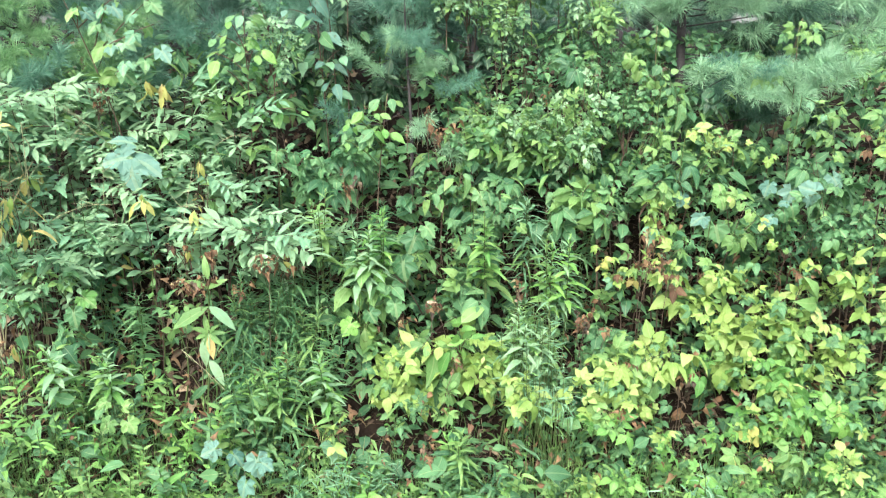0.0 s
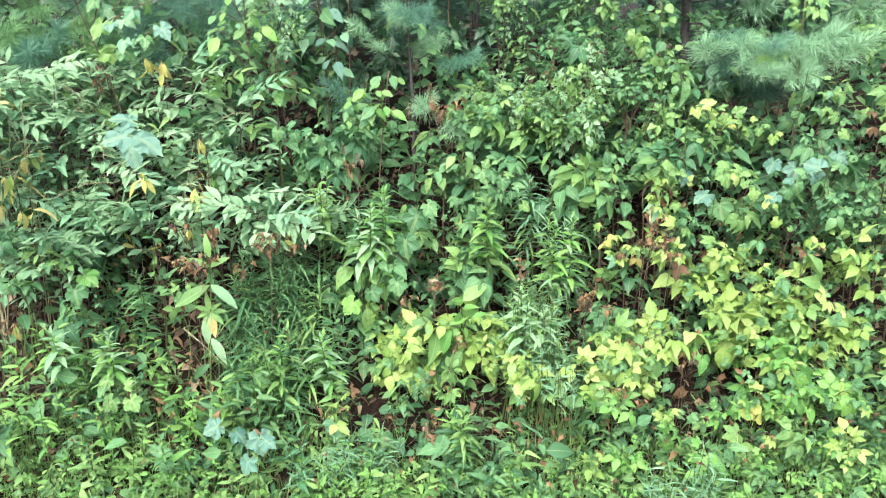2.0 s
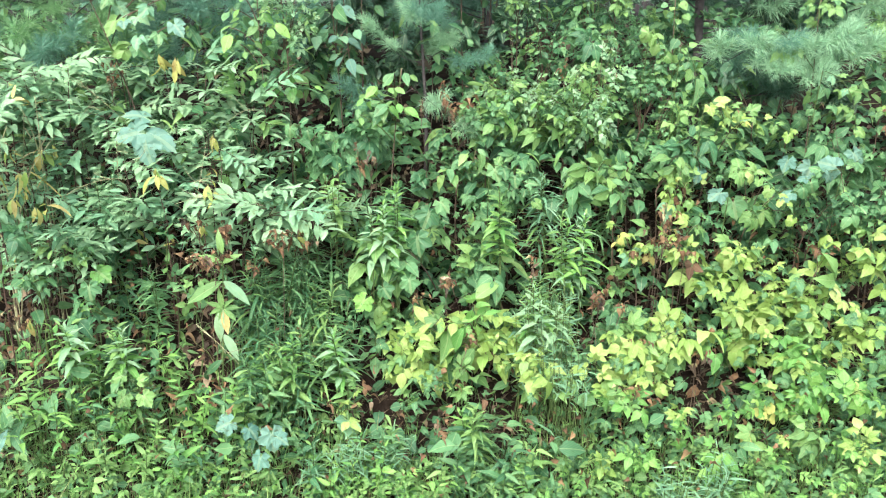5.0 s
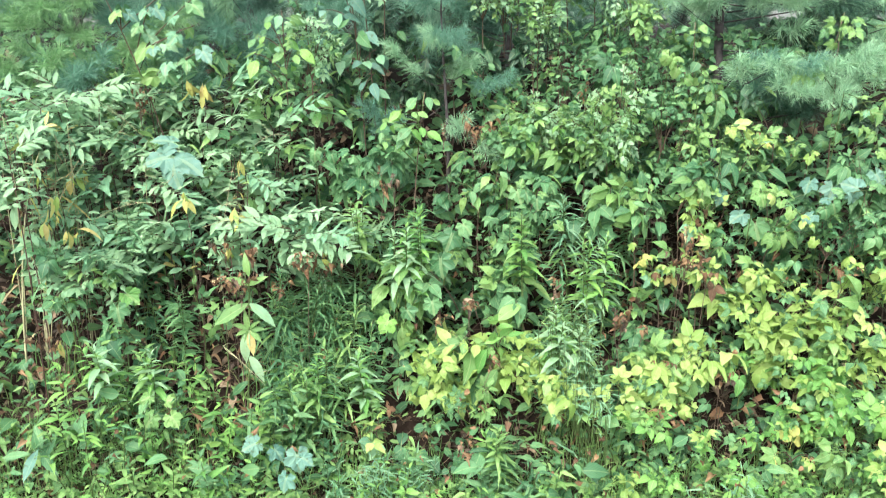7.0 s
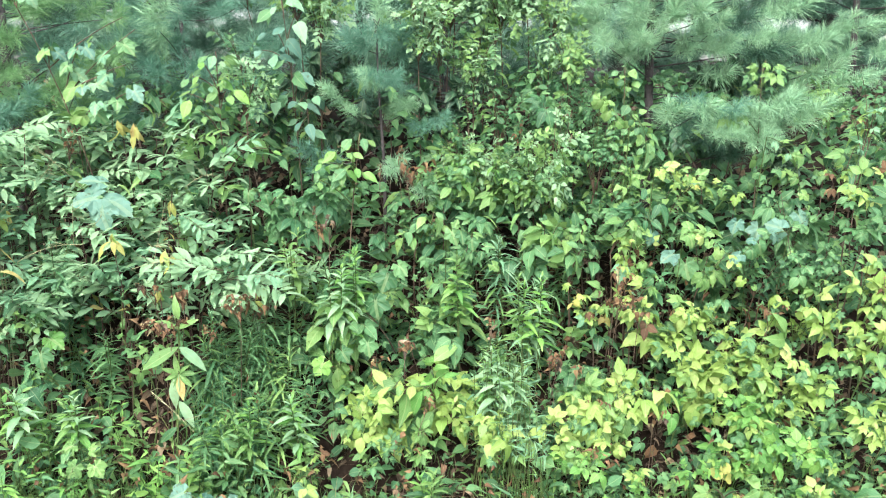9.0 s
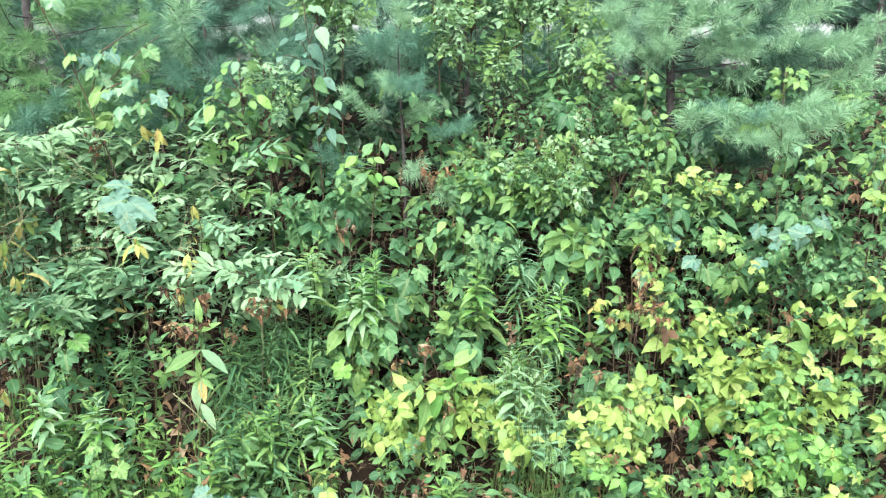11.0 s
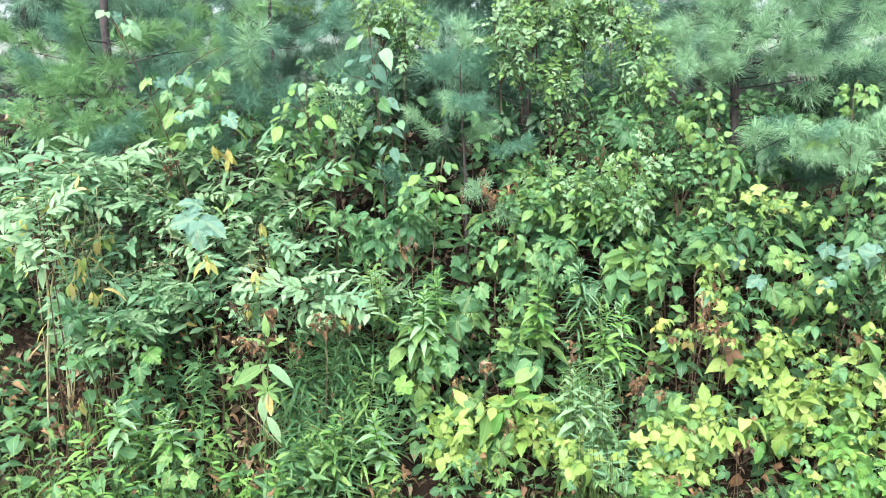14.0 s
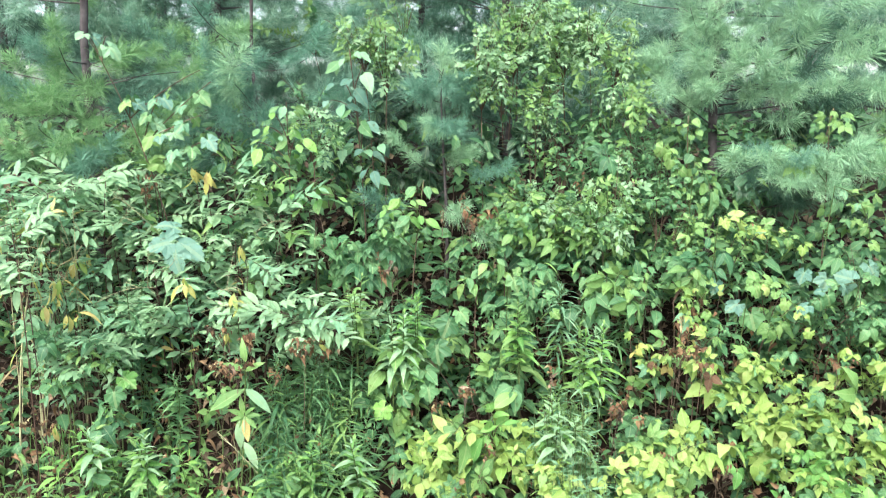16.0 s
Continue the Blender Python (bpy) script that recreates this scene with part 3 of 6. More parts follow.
# ---- pines behind the brush ----
pine("pine_sapling", "young pine with dark trunk and soft blue-green needles", 1.02, 3.66, 3.6,
     ((2.05, 0.6, 5), (2.3, 0.4, 3), (2.9, 0.15, 3), (3.4, 0.1, 2)), seed=3, bare=0.3, young=0.9,
     tips=((1.75, 3.56, 1.75), (1.89, 3.53, 1.66), (1.97, 3.56, 1.80), (1.82, 3.51, 1.54), (0.94, 3.51, 1.95), (0.98, 3.49, 1.84), (0.90, 3.41, 1.69), (1.00, 3.53, 2.07), (1.17, 3.48, 1.68), (1.35, 3.53, 1.65), (1.51, 3.54, 1.68), (0.74, 3.43, 1.85), (0.69, 3.42, 1.76), (0.85, 3.44, 1.90), (1.01, 3.46, 1.92), (1.08, 3.44, 1.81), (1.19, 3.44, 1.74), (1.28, 3.46, 1.86), (1.35, 3.44, 1.72), (1.47, 3.46, 1.81), (1.56, 3.45, 1.70), (1.24, 3.47, 1.97), (0.90, 3.43, 1.76), (0.78, 3.41, 1.69), (1.01, 3.43, 1.73), (1.56, 3.48, 1.92), (0.85, 3.46, 2.04), (1.10, 3.47, 2.01), (1.42, 3.49, 2.01))
     + ((1.06, 3.18, 1.42), (1.17, 3.19, 1.46), (1.25, 3.19, 1.39), (1.34, 3.20, 1.44), (1.45, 3.19, 1.37), (1.15, 3.17, 1.35), (1.28, 3.18, 1.32), (1.51, 3.20, 1.42)))
pine("pine_sapling", "young pine with reddish-brown trunk and feathery green needles", -1.68, 3.56, 3.4,
     ((1.35, 0.5, 4), (1.75, 0.5, 4), (2.1, 0.5, 4), (2.6, 0.4, 3), (3.0, 0.3, 3)), seed=5, bare=0.3, young=0.8, fresh="green_needle",
     tips=((-1.83, 3.24, 1.71), (-1.65, 3.25, 1.73), (-1.47, 3.26, 1.76), (-1.34, 3.25, 1.63), (-1.74, 3.22, 1.56), (-1.52, 3.23, 1.56), (-1.29, 3.23, 1.50), (-1.85, 3.22, 1.58), (-1.18, 3.26, 1.65), (-1.60, 3.21, 1.45), (-1.78, 3.20, 1.45), (-1.67, 3.23, 1.64), (-1.40, 3.23, 1.50), (-1.92, 3.24, 1.78), (-1.72, 3.26, 1.85), (-1.18, 3.28, 1.78), (-1.32, 3.28, 1.83), (-1.47, 3.21, 1.43)))
pine("pine_sapling", "small pine with an upright plume of bluish needles", -0.14, 3.42, 0.98,
     ((1.36, 0.15, 3), (1.46, 0.13, 3), (1.56, 0.1, 3), (1.66, 0.07, 3), (1.77, 0.04, 2)), trunk=0.010, tall=0.8, seed=8,
     extra=((1.4, (0.2, -0.1, -0.02)), (1.3, (-0.24, -0.1, -0.05)), (1.25, (0.12, -0.2, -0.08))))
# Whorls from 2.35 m up are out of view, added to shade the hollow.
pine("pine_sapling", "young pine with low drooping needle sprays", -1.02, 3.8, 2.9,
     ((1.35, 0.5, 5), (1.6, 0.5, 5), (1.85, 0.5, 5), (2.35, 0.85, 6), (2.7, 0.9, 6), (3.1, 0.7, 5), (3.4, 0.5, 4)), seed=11, trunk=0.010,
     tips=((-1.15, 3.51, 1.65), (-1.03, 3.51, 1.58), (-0.93, 3.53, 1.65), (-1.22, 3.49, 1.51), (-1.08, 3.53, 1.70), (-0.98, 3.54, 1.77), (-1.13, 3.54, 1.82), (-0.91, 3.51, 1.53)))
FAR_PINES = (
    (0.15, 4.5, 3.4), (-2.8, 4.9, 4.4), (2.75, 5.3, 3.8), (-1.75, 5.6, 4.5), (1.5, 6.4, 4.8), (3.0, 6.2, 5.0),
    (0.4, 6.6, 5.0), (-2.6, 6.9, 5.0), (-1.0, 8.0, 5.5), (2.75, 8.4, 5.5), (-4.2, 8.2, 5.5), (4.6, 8.8, 6.0), (-0.35, 5.3, 4.2))
for i, (x, y, h) in enumerate(FAR_PINES):
    tiers = [(ground_height(x, y) + 0.3 + 0.33 * k, 0.75 - 0.03 * k, 5) for k in range(4)]
    tiers += [(ground_height(x, y) + 1.9 + 0.8 * k, 0.4 - 0.08 * k, 3) for k in range(3)]
    far_pine = pine("pine_tree", "taller pine with blue-green needles behind the brush", x, y, h, tiers, "thin_spray", 0.024 if y < 5.5 else 0.055, 1.25, seed=20 + i, joined=True)

for i, (x, y) in enumerate(((-4.6, 10.5), (-3.1, 11.0), (-0.2, 11.2), (1.3, 10.4), (4.2, 11.0), (-1.9, 12.6), (2.6, 13.2))):
    copy_thing(far_pine, pose(x, y, ground_height(x, y) - 0.03, 0, 0, 70 * i) @ Matrix.Scale(1.1 + 0.08 * (i % 3), 4))

# ---- dogbane: pale opposite leaves on reddish stems ----
DOGBANE = (
    (-1.48, 2.99, 1.3, 0.18, 0.1, 69),
    (-1.03, 3.08, 1.27, 0.186, 0.144, 91),
    (-1.36, 2.9, 1.09, 0.217, 0.118, 91),
    (-0.78, 3.06, 1.19, 0.124, 0.144, 67),
    (-0.95, 2.93, 1.1, 0.159, 0.1, 64),
    (-0.75, 2.84, 0.86, 0.218, 0.089, 91),
    (-0.57, 2.95, 0.88, 0.164, 0.092, 69),
    (-0.98, 2.8, 0.83, 0.157, 0.069, 59),
    (-1.37, 2.69, 0.76, 0.152, 0.105, 69),
    (-1.47, 2.75, 0.92, 0.115, 0.115, 56),
    (-1.28, 2.79, 0.85, 0.117, 0.078, 47),
    (-1.55, 2.75, 1.29, 0.156, 0.078, 56),
    (-1.23, 3.07, 1.31, 0.143, 0.102, 49),
    (-1.48, 2.8, 1.16, 0.114, 0.114, 49),
    (-1.09, 2.79, 0.99, 0.154, 0.096, 49),
    (-0.84, 2.92, 1.01, 0.12, 0.08, 43),
    (-1.23, 2.93, 1.18, 0.119, 0.099, 39),
    (-1.41, 2.84, 1.33, 0.16, 0.08, 49),
    (-1.53, 2.56, 1.18, 0.092, 0.11, 39),
    (-1.69, 2.95, 1.26, 0.14, 0.08, 49),
    (-1.52, 3.0, 1.29, 0.14, 0.07, 49),
    (-1.7, 2.85, 1.12, 0.12, 0.09, 49),
    (-1.5, 2.9, 1.17, 0.13, 0.08, 43),
    (-1.38, 3.0, 1.2, 0.12, 0.08, 39),
)


def dogbane(row):
    """Reddish upright stems with long side shoots that arch outwards, each with flat pairs of slender leaves."""
    x, y, z, rx, rz, n = row
    rng = random.Random(int(1000 * (x + 3 * y + 7 * z)))
    root = Vector((x + rng.uniform(-0.3, 0.3) * rx, y + 0.1, 0))
    root.z = ground_height(root.x, root.y) - 0.02
    ob = thing("dogbane_plant", "dogbane with pale paired leaves on reddish stems", "wild plant", root, "dogbane clump")
    stems = []
    for k in range(2 if rx < 0.16 else 3):
        top = Vector((x + rng.uniform(-0.6, 0.6) * rx, y + rng.uniform(0.0, 0.1), z + rng.uniform(0.2, 0.8) * rz)) - root
        line = bezier(Vector((rng.uniform(-0.03, 0.03), 0, 0)), Vector((top.x * 0.3, top.y * 0.5, top.z * 0.7)), top, 12)
        stems.append((part("stem", tube("stem", line, 0.0026, 0.0014, MAT["red_stem"]), ob, Matrix()), line))
    fill = []
    for _ in range(round(2.0 * n)):
        p = Vector((x + rng.uniform(-1, 1) * rx, y + rng.uniform(-0.02, 0.16), z + rng.uniform(-1.3, 0.8) * rz))
        if in_hollow(p):
            continue
        a = rng.uniform(0, 6.283)
        fill.append((SHAPES["elliptic"][rng.randrange(3)], facing(p - root, Vector((math.cos(a), math.sin(a) - 0.2, rng.uniform(-0.2, 0.4))), Vector((0, -0.35, 1)) + jitter(rng, 0.3), rng.uniform(0.4, 0.85))))
    tagged(part("inner_foliage", mesh_from("inner_foliage", merged(fill), MAT[rng.choice(("sage", "mint", "sage"))]), ob, Matrix()), kind="stuff")
    low = max(0.1, z - rz - root.z)
    for b in range(max(3, round(n / 7))):
        stem, line = stems[b % len(stems)]
        able = [p for p in line if p.z >= low * 0.9] or line[-3:]
        start = rng.choice(able)
        a = rng.uniform(-3.6, 0.5)
        reach = rng.uniform(0.55, 1.1) * max(rx, 0.12) * 1.3
        out = Vector((math.cos(a), math.sin(a) * 0.75, 0)) * reach
        end = start + out + Vector((0, 0, rng.uniform(-0.5, 0.9) * max(rz, 0.09)))
        path = bezier(start, start.lerp(end, 0.5) + Vector((0, 0, 0.12 * reach)), end, 9)
        shoot = part("shoot", tube("shoot", path, 0.0014, 0.0007, MAT["red_stem"], 4), ob, Matrix())
        m = max(5, round(reach / 0.028))
        tone = pick(rng, (("sage", 11), ("mint", 4), ("fresh", 1)))
        joined = []
        for i in range(m):
            t = 0.12 + 0.88 * (i + 1) / m
            k = min(7, int(t * 8))
            p = path[k].lerp(path[k + 1], min(1, t * 8 - k))
            ahead = (path[k + 1] - path[k]).normalized()
            up = Vector((0, -0.42, 1.0)) + jitter(rng, 0.26)
            leaf_tone = "yellow" if rng.random() < 0.03 else tone
            spot = (facing(p, ahead + jitter(rng, 0.22), up, (1.2 - 0.8 * abs(t - 0.45)) * rng.uniform(0.75, 1.25)))
            if y < 2.9:
                part("leaf", leaf_mesh("pair", leaf_tone, rng.randrange(3)), shoot, spot)
            else:
                joined.append((SHAPES["pair"][rng.randrange(3)], spot))
        if joined:
            tagged(part("leafy_shoot", mesh_from("leafy_shoot", merged(joined), MAT[tone]), shoot, Matrix()), kind="stuff")


for row in DOGBANE:
    dogbane(row)

# ---- lime-green brambles ----
BRAMBLES = (
    (1.02, 2.85, 0.74, 0.121, 0.081, 34),
    (1.57, 2.75, 0.87, 0.118, 0.098, 34),
    (1.56, 2.66, 0.66, 0.116, 0.097, 34),
    (1.48, 2.48, 0.49, 0.11, 0.073, 30),
    (1.77, 2.69, 0.77, 0.136, 0.116, 30),
    (1.68, 2.5, 0.56, 0.129, 0.11, 28),
    (1.17, 2.74, 0.62, 0.156, 0.117, 68),
    (1, 2.8, 0.56, 0.16, 0.12, 68),
    (1.3, 2.66, 0.53, 0.172, 0.115, 68),
    (0.97, 2.72, 0.42, 0.138, 0.079, 48),
    (1.14, 2.61, 0.45, 0.151, 0.095, 60),
    (1.39, 2.82, 0.74, 0.158, 0.099, 56),
    (1.08, 2.52, 0.35, 0.13, 0.074, 48),
    (0.9, 2.88, 0.68, 0.101, 0.081, 32),
    (1.24, 2.47, 0.37, 0.145, 0.091, 56),
    (-0.12, 2.71, 0.4, 0.178, 0.089, 60),
    (0.1, 2.82, 0.47, 0.142, 0.091, 51),
    (0.26, 2.67, 0.4, 0.137, 0.098, 51),
    (0.68, 2.64, 0.41, 0.154, 0.077, 48),
    (0.5, 2.61, 0.38, 0.096, 0.077, 26),
    (0.62, 2.7, 0.5, 0.11, 0.06, 34),
    (0.79, 2.7, 0.51, 0.09, 0.06, 28),
)
for row in BRAMBLES:
    low = row[0] > 0.8 and row[2] < 0.46
    brush("bramble_bush", "lime-green bramble with three- and five-part toothed leaves", "shrub", row, ("tri", "five", "tri"),
          (("bright", 8), ("lime", 3), ("mid", 2)) if low else (("lime", 11), ("fresh", 3)), "stem", "brambles on the bank", 6, 0.4, size=0.46 if low else 0.6, inner=0.5)
YELLOWING = (
    (1.67, 3.02, 1.45, 0.083, 0.083, 14),
    (1.56, 2.95, 1.27, 0.082, 0.082, 14),
    (1.65, 2.89, 1.21, 0.081, 0.101, 16),
    (0.79, 2.94, 0.95, 0.146, 0.073, 36),
    (0.64, 2.87, 0.79, 0.103, 0.083, 30),
    (0.78, 2.86, 0.78, 0.123, 0.082, 34),
    (1.01, 2.43, 0.27, 0.072, 0.04, 10),
    (-0.35, 2.5, 0.33, 0.074, 0.056, 10),
    (1.03, 3.14, 1.2, 0.105, 0.053, 13),
)
for row in YELLOWING:
    brush("bramble_bush", "yellowing bramble with pale three-part leaves", "shrub", row, ("tri", "five"),
          (("lime", 6), ("yellow", 0.7), ("rust", 1.3), ("fresh", 4), ("mint", 2)), "twig", "yellowing brambles", 5, 0.6, size=0.46)

LOW_BRAMBLES = (
    (0.56, 2.5, 0.31, 0.111, 0.074, 18),
    (0.74, 2.47, 0.29, 0.11, 0.073, 18),
    (0.92, 2.48, 0.3, 0.11, 0.074, 18),
    (1.16, 2.38, 0.27, 0.107, 0.071, 18),
    (1.27, 2.31, 0.26, 0.104, 0.087, 20),
    (1.02, 2.32, 0.19, 0.105, 0.07, 18),
    (0.8, 2.35, 0.21, 0.106, 0.071, 18),
    (0.59, 2.38, 0.22, 0.107, 0.071, 18),
    (0.43, 2.49, 0.3, 0.092, 0.074, 14),
    (0.32, 2.55, 0.33, 0.094, 0.075, 14),
    (1.18, 2.22, 0.17, 0.101, 0.068, 16),
    (-0.19, 2.56, 0.33, 0.113, 0.076, 16),
    (0, 2.61, 0.34, 0.115, 0.077, 18),
    (0.39, 2.35, 0.19, 0.107, 0.071, 14),
)
for i, row in enumerate(LOW_BRAMBLES):
    brush("bramble_bush", "low green bramble with small three-part leaves", "shrub", row, ("tri", "five", "feather"),
          ((("bright", 6), ("fresh", 3), ("mid", 3)), (("lime", 3), ("bright", 6)), (("mid", 3), ("bright", 5)))[i % 3], "stem", "low brambles", 6, 0.2, size=0.44, inner=0.5, joined="leafy_twig")

# ---- mid-green shrubs and vines of the middle ----
SHRUBS = (
    (-0.58, 3.09, 1.17, 0.146, 0.125, 70),
    (-0.45, 3.06, 1.06, 0.125, 0.104, 55),
    (-0.12, 2.97, 0.81, 0.124, 0.083, 39),
    (-0.27, 2.93, 0.69, 0.166, 0.103, 63),
    (-0.37, 2.91, 0.57, 0.146, 0.104, 55),
    (0.11, 2.99, 0.8, 0.146, 0.125, 63),
    (-0.2, 2.85, 0.5, 0.164, 0.102, 58),
    (0.04, 2.95, 0.64, 0.125, 0.104, 47),
    (0.13, 3.2, 1.19, 0.129, 0.107, 55),
    (0.28, 3.2, 1.19, 0.15, 0.129, 66),
    (0, 3.1, 1.04, 0.127, 0.085, 47),
    (0.49, 3.07, 0.98, 0.189, 0.105, 75),
    (0.88, 3.32, 1.31, 0.11, 0.11, 47),
    (-0.31, 3.13, 1.12, 0.127, 0.085, 39),
)
TONES = ((("mid", 8), ("fresh", 4), ("deep", 3)), (("fresh", 7), ("bright", 3), ("mid", 4)), (("deep", 5), ("mid", 6)), (("fresh", 6), ("lime", 4)), (("sage", 7), ("blue", 3), ("mid", 2)))
for i, row in enumerate(SHRUBS):
    brush("leafy_shrub", "shrub with pointed green leaves", "shrub", row, (("ovate", "hang"), ("ovate", "five"), ("oval", "ovate", "lobed"), ("hang", "tri"))[i % 4],
          TONES[(2, 2, 0, 1, 0, 0, 3, 0, 1, 1, 0, 0, 0, 2)[i % 14]], "twig", "shrubs on the bank", 9, 0.4, size=(0.7, 0.6, 0.62, 0.66)[i % 4], inner=0.7)
DEEP = (
    (1.61, 2.85, 1.1, 0.12, 0.1, 31),
    (1.87, 2.89, 1.01, 0.143, 0.123, 31),
    (0.94, 3.08, 1.06, 0.167, 0.125, 55),
    (1.09, 2.99, 0.93, 0.185, 0.123, 63),
    (0.76, 3.21, 1.19, 0.129, 0.129, 52),
    (1.29, 2.96, 0.89, 0.163, 0.122, 55),
    (1.43, 3.02, 1.07, 0.143, 0.143, 55),
    (0.59, 2.8, 0.48, 0.101, 0.101, 34),
    (0.9, 2.95, 0.81, 0.143, 0.102, 44),
    (0.17, 3.06, 0.96, 0.126, 0.105, 44),
    (1.46, 2.89, 0.89, 0.12, 0.1, 40),
    (0.34, 3.33, 1.44, 0.133, 0.111, 47),
    (0.54, 3.35, 1.46, 0.133, 0.133, 47),
    (0.72, 3.25, 1.27, 0.109, 0.131, 47),
    (0.46, 3.22, 1.28, 0.13, 0.087, 39),
    (0.8, 3.1, 1.1, 0.127, 0.105, 39),
    (0.11, 3.16, 1.2, 0.107, 0.107, 39),
)
for i, (*row, n) in enumerate(DEEP):
    row.append(round(n * (1.1, 2.0, 1.5)[i % 3]))
    brush("leafy_shrub", "tangled shrub with oval green leaves", "shrub", row, (("oval", "five"), ("round", "tri", "lobed"), ("ovate", "feather", "hang"))[i % 3],
          TONES[(2, 2, 0, 0, 0, 2, 2, 0, 0, 2, 0, 0, 0, 0, 0, 0, 0)[i % 17]], "twig", "tangled shrubs on the bank", 9, 0.4, size=(0.6, 0.4, 0.5)[i % 3], inner=0.7, joined="leafy_twig")

BROAD_LEAVED = (
    (0.06, 2.74, 0.55, 0.12, 0.07, 26, "bright"), (0.12, 2.68, 0.45, 0.11, 0.07, 24, "lime"), (0.02, 2.68, 0.41, 0.09, 0.06, 20, "fresh"), (-0.05, 2.74, 0.51, 0.08, 0.06, 18, "lime"),
    (0.49, 3.0, 0.99, 0.1, 0.06, 26, "fresh"), (0.62, 3.02, 1.03, 0.11, 0.06, 28, "mid"), (0.74, 3.02, 1.02, 0.1, 0.06, 26, "fresh"), (0.57, 2.94, 0.92, 0.11, 0.06, 26, "mid"),
)
for *row, tone in BROAD_LEAVED:
    brush("leafy_shrub", "shrub with large soft oval leaves", "shrub", row, ("oval", "ovate"), ((tone, 6), ("fresh", 2)), "twig", "broad-leaved shrubs", 7, 0.9, size=0.7)

# ---- goldenrod: upright stalks with many narrow leaves ----
GOLDENROD = (
    (-0.65, 2.78, 0.61, 0.099, 0.159, 133),
    (-0.52, 2.85, 0.63, 0.101, 0.183, 133),
    (-0.68, 2.63, 0.5, 0.095, 0.133, 114),
    (-0.57, 2.61, 0.44, 0.076, 0.114, 114),
    (-0.41, 2.69, 0.46, 0.078, 0.117, 99),
    (-0.22, 2.98, 0.91, 0.062, 0.082, 74),
    (-0.31, 2.95, 0.83, 0.082, 0.103, 89),
    (0.36, 3.03, 0.88, 0.084, 0.126, 109),
    (0.44, 2.96, 0.72, 0.083, 0.125, 99),
    (0.33, 2.9, 0.55, 0.103, 0.103, 118),
    (0.36, 2.7, 0.43, 0.078, 0.098, 99),
    (0.08, 2.47, 0.25, 0.074, 0.111, 99),
    (-0.74, 2.73, 0.63, 0.078, 0.175, 82),
    (-0.6, 2.87, 0.75, 0.101, 0.121, 82),
    (-0.45, 2.93, 0.71, 0.083, 0.124, 68),
    (-0.48, 2.78, 0.52, 0.08, 0.16, 88),
    (-0.63, 2.54, 0.42, 0.074, 0.093, 75),
    (-0.51, 2.57, 0.4, 0.075, 0.094, 68),
    (-1.11, 2.75, 0.68, 0.098, 0.117, 61),
    (-1.23, 2.83, 0.94, 0.098, 0.118, 54),
    (0.52, 3.02, 0.88, 0.083, 0.083, 48),
)


def goldenrod(row, tones, leaf="lance", pitch=0.0075):
    """A clump of upright stalks; narrow leaves spiral up each one, long and arching below, short and steep at the tip."""
    x, y, z, rx, rz, n = row
    rng = random.Random(int(1000 * (x + 3 * y + 7 * z)))
    root = Vector((x, y + 0.05, 0))
    root.z = ground_height(root.x, root.y) - 0.02
    ob = thing("goldenrod_plant", "goldenrod stalks with narrow green leaves", "wild plant", root, "goldenrod on the bank")
    for c in range(max(3, round(n / 22))):
        foot = Vector((rng.uniform(-0.5, 0.5) * rx, rng.uniform(-0.05, 0.05), 0))
        top = Vector((x + rng.uniform(-1, 1) * rx, y + rng.uniform(-0.08, 0.06), z + rng.uniform(0.1, 1.0) * rz)) - root
        line = bezier(foot, Vector((foot.x * 0.4 + top.x * 0.6, foot.y, top.z * 0.55)), top, 12)
        stem = part("stem", tube("stem", line, 0.0022, 0.0012, MAT["stem"], 4), ob, Matrix())
        low = max(0.15, 1 - 2.2 * rz / max(0.2, top.z))
        count = max(18, round((1 - low) * top.z / pitch))
        leaves = []
        for i in range(count):
            t = low + (1 - low) * i / (count - 1)
            k = min(10, int(t * 11))
            p = line[k].lerp(line[k + 1], min(1.0, t * 11 - k))
            a = i * 2.4 + rng.gauss(0, 0.25)
            head = (t - low) / (1 - low)
            rise = 0.15 + 1.5 * max(0.0, head - 0.65) / 0.35 + rng.gauss(0, 0.12)
            size = (1.0 - 0.62 * max(0.0, head - 0.5) / 0.5) * rng.uniform(0.8, 1.15)
            d = Vector((math.cos(a), math.sin(a), rise))
            leaves.append((SHAPES[leaf][rng.randrange(3)], facing(p, d, Vector((0, -0.2, 1)) - Vector((math.cos(a), math.sin(a), 0)) * 0.4 * rise, size)))
        tagged(part("leafy_top", mesh_from("leafy_top", merged(leaves), MAT[pick(rng, tones)]), stem, Matrix()), kind="stuff")


